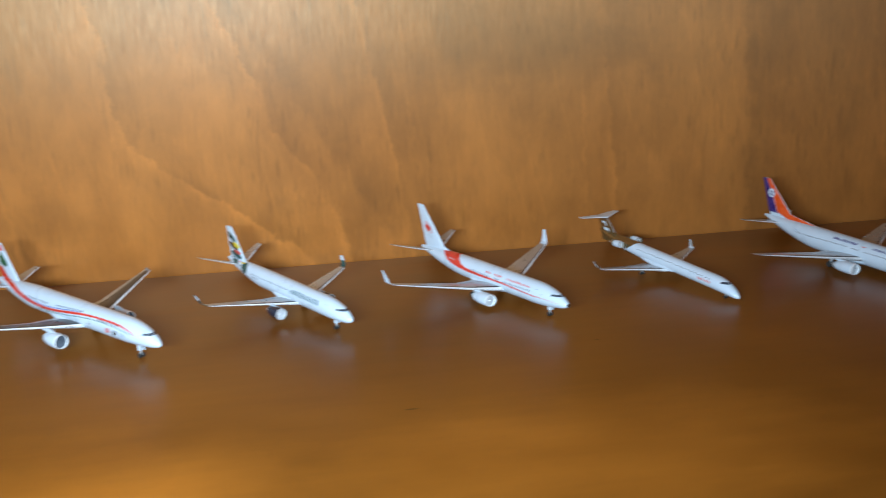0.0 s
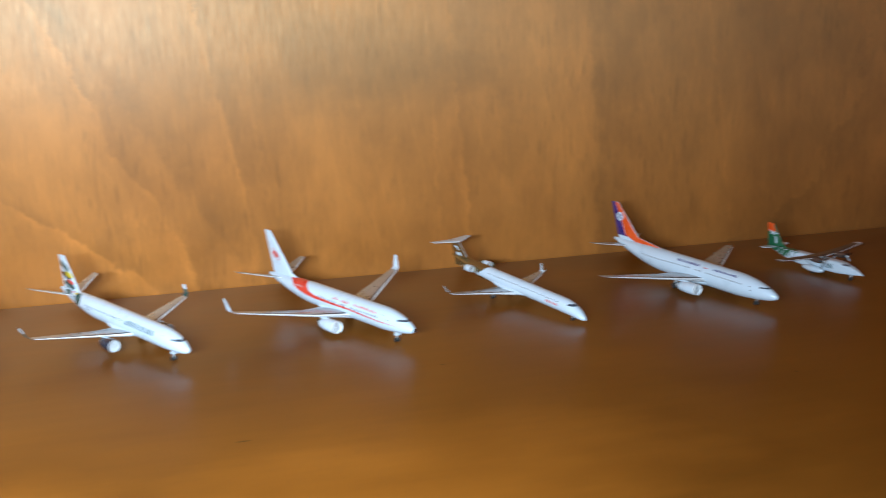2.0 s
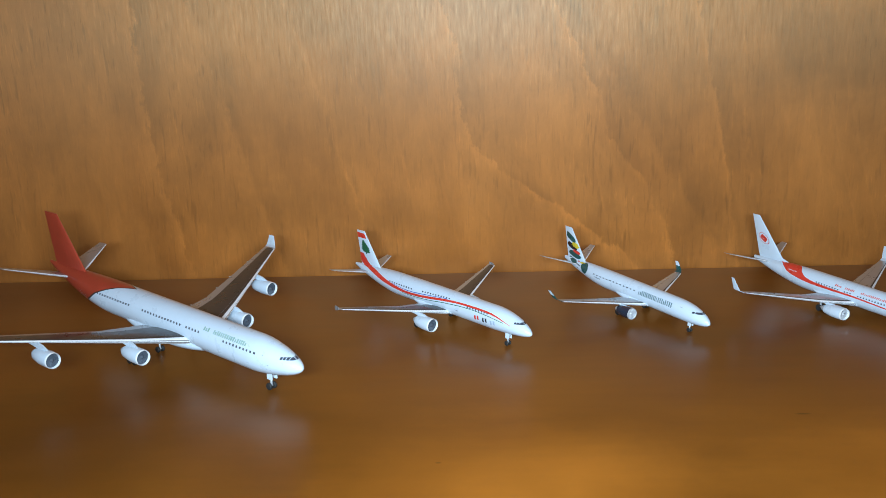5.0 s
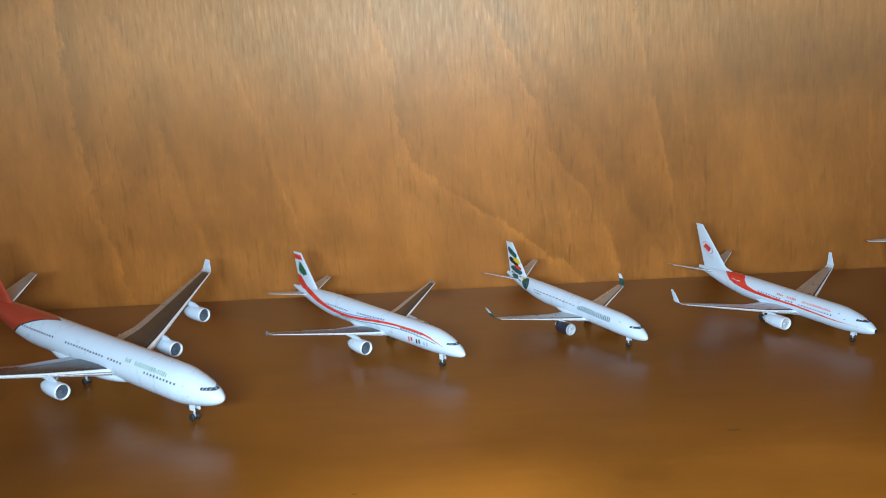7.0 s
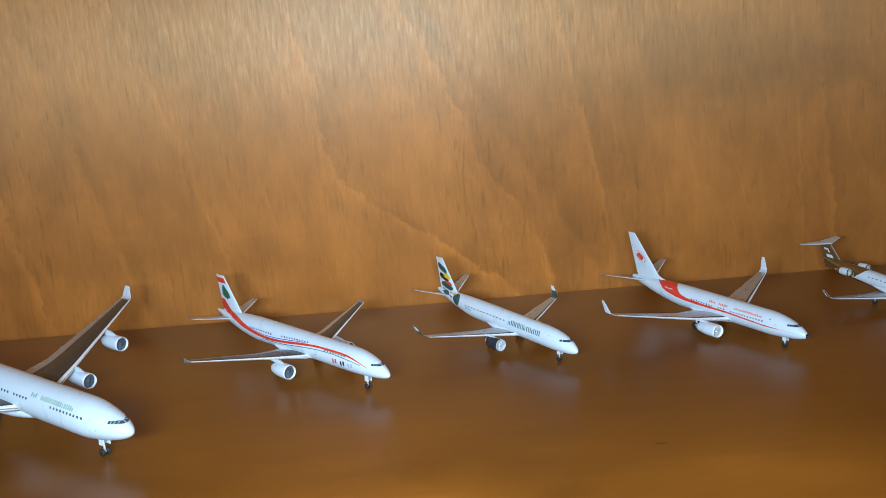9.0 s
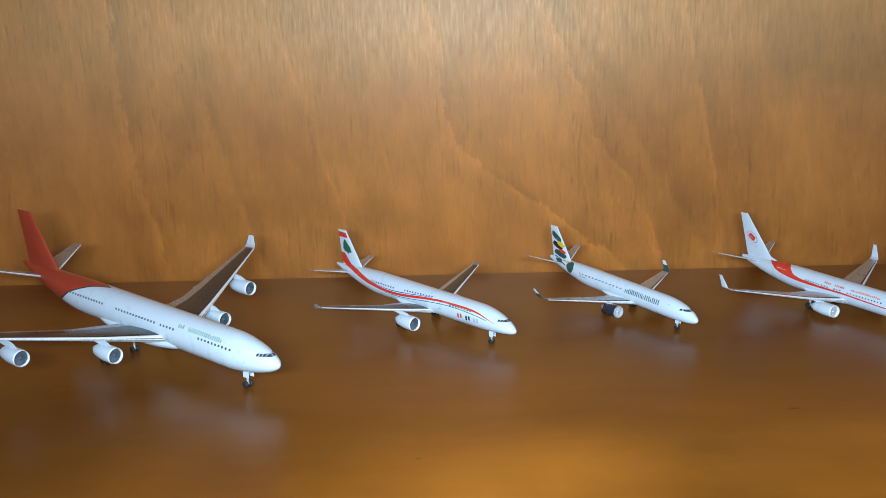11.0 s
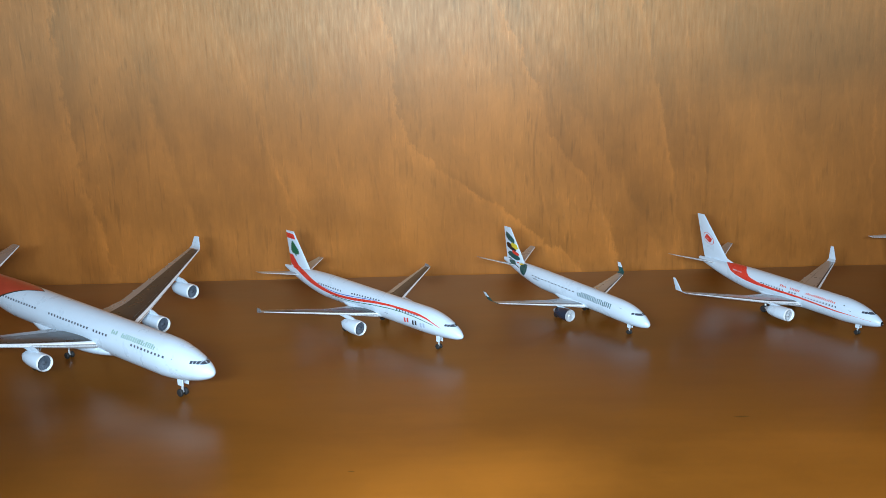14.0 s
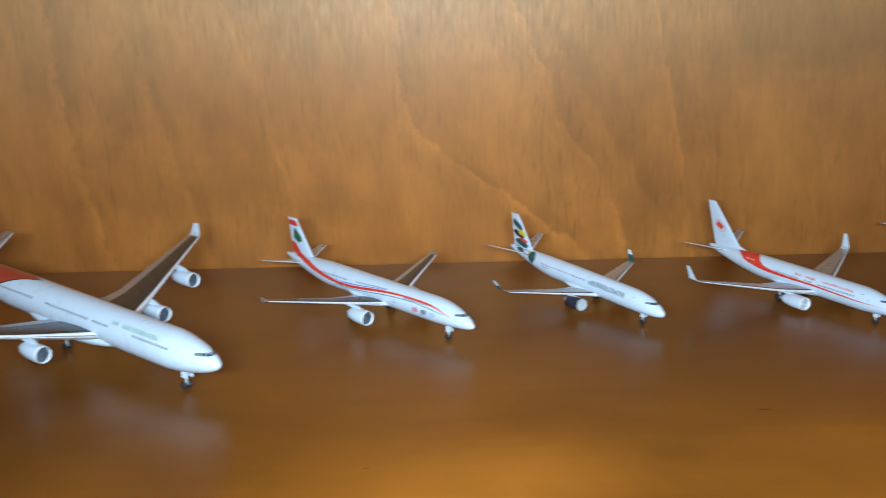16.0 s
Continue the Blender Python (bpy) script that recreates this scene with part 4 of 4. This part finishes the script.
# -- slim regional jet with engines at the tail --
def gold_tail_jet(x, y, heading, tilt=0.0):
    rng = random.Random(2)
    root = thing("model_airliner", "white die-cast regional jet model with bronze T-tail and rear engines", x, y, heading, tilt)
    h = Hull(34.4, 2.47, 2.47, 2.90, 5.27, 9.0, 1.04, 0.12, 0.23, blunt=0.54, nose_power=2.04, rake=0.069)
    body = part("fuselage", h.body(), WHITE, root, "glossy white fuselage")
    edge = along((23.6, 0), (24.5, 58), (26.1, 112), (26.6, 180), (35, 180))
    keel = along((20.8, 180), (21.2, 150), (23.3, 129), (24.7, 117), (26.3, 112), (27, 112))
    bm = bmesh.new()
    for s in (1, -1):
        patch(lambda a, b: h.skin(a, s * b, SKIN), 23.6, 34.4, 0.0, edge, 40, 12, bm)
        patch(lambda a, b: h.skin(a, s * b, SKIN), 20.8, 26.3, keel, 180.0, 20, 8, bm)
    part("tail_colour", bm, GOLD, body, "bronze metallic rear fuselage")
    h.print_each("cabin_window", body, PANE, row(5.4, 23.2, 0.82, along((5.4, 61), (14, 62), (23, 67)), 3.6, 0.4))
    h.print_on("lettering", body, PALE_RED, bars(rng, 5.3, 8.2, 0.5, 76, 94), "small pale red lettering")
    cockpit(h, body, 3.3, 39, 57, ((0.0, 1.0),))
    belly(root, h, 13, 23, 0.3, 1.4)
    st = [(0.9, 15.2, 6.2, 1.75, 0.12, 0), (3.6, 17.2, 3.6, 1.95, 0.11, 0), (10.5, 20.9, 1.3, 2.35, 0.10, 0)]
    tips = [(10.5, 20.9, 1.3, 2.35, 0.09, 0), (10.9, 21.2, 1.05, 2.6, 0.08, 45), (11.3, 22.2, 0.5, 3.65, 0.08, 72)]
    for w, wing in jet_wings(root, st, tips, WHITE, fairings=((0.8, 1.2), (1.4, 1.1))):
        Wing(tips, w.side).area("winglet_edge", wing, GOLD, 0.9, 2.0, 0.0, 0.5, (1, -1), "bronze winglet edge", na=5)
    for s in (1, -1):
        pod = engine(root, 25.9, s * 2.1, 4.2, 3.0, 0.66, label="white rear engine pod", ring=GOLD, fan_mat=STRUT, blade_mat=STRUT)
        part("rear_cowl", lathe([(-1.9 * K, 0.67 * K), (-2.2 * K, 0.64 * K), (-2.7 * K, 0.54 * K), (-2.7 * K, 0.46 * K)], (-25.9 * K, s * 2.1 * K, 4.2 * K)), GOLD, pod, "bronze rear cowl")
        bm = box(-29.0 * K, -26.8 * K, *sorted((s * 0.4 * K, s * 1.5 * K)), 3.5 * K, 4.0 * K, 0.1 * K)
        part("pylon", bm, GOLD, pod)
    f, fin = fin_of(root, [(3.3, 26.4, 7.4, 0.05), (4.2, 29.2, 4.7, 0.09), (7.7, 32.4, 2.7, 0.09)], GOLD, "bronze metallic tail fin")
    f.area("leading_edge", fin, WING_GREY, 1.3, 1.97, 0.0, 0.05, (1, -1), "grey metal leading edge", na=6, nb=2)
    f.area("bronze_top", fin, BRONZE, 1.86, 2.0, 0.0, 1.0, (1, -1), "brown top of the fin", na=3)
    f.area("emblem", fin, WHITE, 1.3, 1.45, lambda v: 0.34, lambda v: 0.72, (1, -1), "white curled emblem stroke", na=3)
    f.area("emblem", fin, WHITE, 1.55, 1.72, lambda v: 0.4, lambda v: 0.5, (1, -1), "white curled emblem stroke", na=3)
    f.area("emblem", fin, WHITE, 1.66, 1.76, lambda v: 0.4, lambda v: 0.72, (1, -1), "white curled emblem stroke", na=3)
    tailplanes(root, [(0.0, 32.2, 2.9, 7.75, 0.09, 0), (4.25, 34.4, 1.3, 7.8, 0.08, 0)], WHITE)
    gear(root, "nose_gear", 2.9, 0, 1.3, 0.26, 0.2, 0.2)
    for s in (1, -1):
        gear(root, "main_gear", 20.6, s * 2.0, 1.6, 0.3, 0.24, 0.26)
    return root


# -- boxy high-wing propeller commuter --
def commuter(x, y, heading, tilt=0.0):
    rng = random.Random(4)
    root = thing("model_propeller_plane", "white die-cast twin-propeller commuter plane model with green and orange tail", x, y, heading, tilt)
    h = Hull(21.4, 2.2, 2.3, 2.0, 5.2, 8.6, 0.55, 0.16, 0.0, box_power=4.5, blunt=0.8, nose_power=1.4)
    body = part("fuselage", h.body(), WHITE, root, "boxy white fuselage")
    bm = bmesh.new()
    for s in (1, -1):
        patch(lambda a, b: h.skin(a, s * b, SKIN * 0.4), 14.4, 21.4, 0.0, lambda a: min(118, 30 + (a - 14.4) * 45), 20, 10, bm)
    part("tail_colour", bm, GREEN, body, "green painted rear fuselage")
    for k, x0 in enumerate((13.6, 14.9, 16.2, 17.4)):
        h.print_on("wave_stripe", body, WHITE if k else GREEN, [(x0, x0 + 1.6, lambda a, x0=x0: 14 + (a - x0) * 58 - 7 * math.sin((a - x0) * 4.8), lambda a, x0=x0: 30 + (a - x0) * 58 + 6 * math.sin((a - x0) * 4.8))], "wavy stripe on the tail")
    h.print_on("lettering", body, INK, bars(rng, 5.8, 7.4, 0.6, 82, 94), "small dark lettering")
    cockpit(h, body, 4.0, 42, 66, ((0.0, 0.6), (0.65, 1.0)), PANE)
    for s in (1, -1):
        w = Wing([(0.0, 8.2, 2.3, 3.35, 0.16, 0), (4.0, 8.2, 2.3, 3.5, 0.15, 0), (11.5, 8.8, 1.35, 4.05, 0.12, 0)], s)
        wing = part("wing", w.solid(), BRONZE, root, "brown bronze high wing")
        w.area("leading_edge", wing, SILVER, 0.05, 1.98, 0.0, 0.02, (1, -1), "bright metal leading edge", nb=2)
        w.area("wingtip", wing, WHITE, 1.86, 2.0, 0.0, 1.0, (1, -1), "white wingtip", na=3)
        part("wing_strut", rod((-9.0 * K, -s * 1.5 * K, 1.1 * K), (-8.9 * K, -s * 5.0 * K, 3.35 * K), 0.10 * K), WHITE, wing)
        pod = part("engine", lathe([(0.0, 0.12 * K), (-0.1 * K, 0.4 * K), (-0.9 * K, 0.56 * K), (-2.4 * K, 0.5 * K), (-4.0 * K, 0.15 * K)], (-6.2 * K, -s * 3.25 * K, 3.3 * K)), BRONZE, root, "bronze propeller engine pod")
        part("spinner", lathe([(0.55 * K, 0.02 * K), (0.3 * K, 0.2 * K), (0.0, 0.26 * K)], (-6.2 * K, -s * 3.25 * K, 3.3 * K)), STRUT, pod)
        for i in range(5):
            t = 2 * math.pi * i / 5 + 0.4
            d, n = Vector((0, math.cos(t), math.sin(t))), Vector((0.0, -math.sin(t), math.cos(t)))
            c = Vector((-6.05, -s * 3.25, 3.3))
            loops = []
            for r, wd in ((0.2, 0.08), (0.7, 0.17), (1.25, 0.17), (1.4, 0.08)):
                p, q = n * wd, Vector((0.03, 0, 0))
                loops.append([(c + d * r + a) * K for a in (p + q, -p + q, -p - q, p - q)])
            part("propeller_blade", loft(loops), BLACK if i < 4 else WHITE, pod)
        sp = loft([[(-xx * K, (-s * 1.6 + 0.72 * g * math.cos(t)) * K, (0.98 + 0.62 * g * math.sin(t)) * K) for t in [2 * math.pi * i / 14 for i in range(14)]] for xx, g in ((7.2, 0.15), (7.6, 0.7), (8.6, 1.0), (10.2, 1.0), (11.4, 0.6), (12.0, 0.1))])
        sponson = part("gear_sponson", sp, WHITE, root, "white undercarriage fairing")
        part("wheel", lathe([(-0.14 * K, 0.25 * K), (-0.12 * K, 0.42 * K), (0.12 * K, 0.42 * K), (0.14 * K, 0.25 * K)], (-9.6 * K, -s * 1.6 * K, 0.42 * K), 1, 16), TYRE, sponson)
        t = Wing([(0.0, 18.8, 2.0, 3.0, 0.1, 0), (3.3, 19.3, 1.4, 3.15, 0.1, 0)], s)
        part("tailplane", t.solid(), WHITE, root, "small white tailplane")
    f, fin = fin_of(root, [(2.9, 16.6, 4.8, 0.05), (3.9, 18.2, 3.4, 0.1), (7.4, 20.3, 1.6, 0.1)], GREEN, "green and orange tail fin")
    f.area("orange_top", fin, ORANGE, 1.52, 2.0, 0.0, 1.0, (1, -1), "orange upper fin", na=6)
    f.area("white_bird", fin, WHITE, 1.36, 1.6, lambda v: 0.3 + 1.6 * (v - 1.36), lambda v: 0.46 + 1.6 * (v - 1.36), (1, -1), "white bird stroke on the fin", na=5)
    f.area("white_bird", fin, WHITE, 1.38, 1.58, lambda v: 0.62 - 2.2 * (v - 1.38), lambda v: 0.8 - 2.2 * (v - 1.38), (1, -1), "white bird stroke on the fin", na=5)
    f.area("white_wave", fin, WHITE, 1.44, 1.5, lambda v: 0.02, lambda v: 0.5, (1, -1), "white wave across the fin", na=5)
    f.area("white_wave", fin, WHITE, 0.7, 1.3, lambda v: 0.62 - 0.3 * v, lambda v: 0.74 - 0.3 * v, (1, -1), "white wave across the fin", na=8)
    gear(root, "nose_gear", 2.6, 0, 1.0, 0.3, 0.2, 0.12)
    return root


widebody(-0.1661, 0.3092, -36.5, 1.98)
striped_twin(-0.0866, 0.3498, -45.8, 0.76)
leaf_twin(-0.0176, 0.3617, -56.0, 0.87)
swoosh_twin(0.0649, 0.3548, -61.0)
gold_tail_jet(0.1362, 0.3592, -67.9)
disc_twin(0.2177, 0.3502, -70.1)
commuter(0.2758, 0.3717, -74.0)
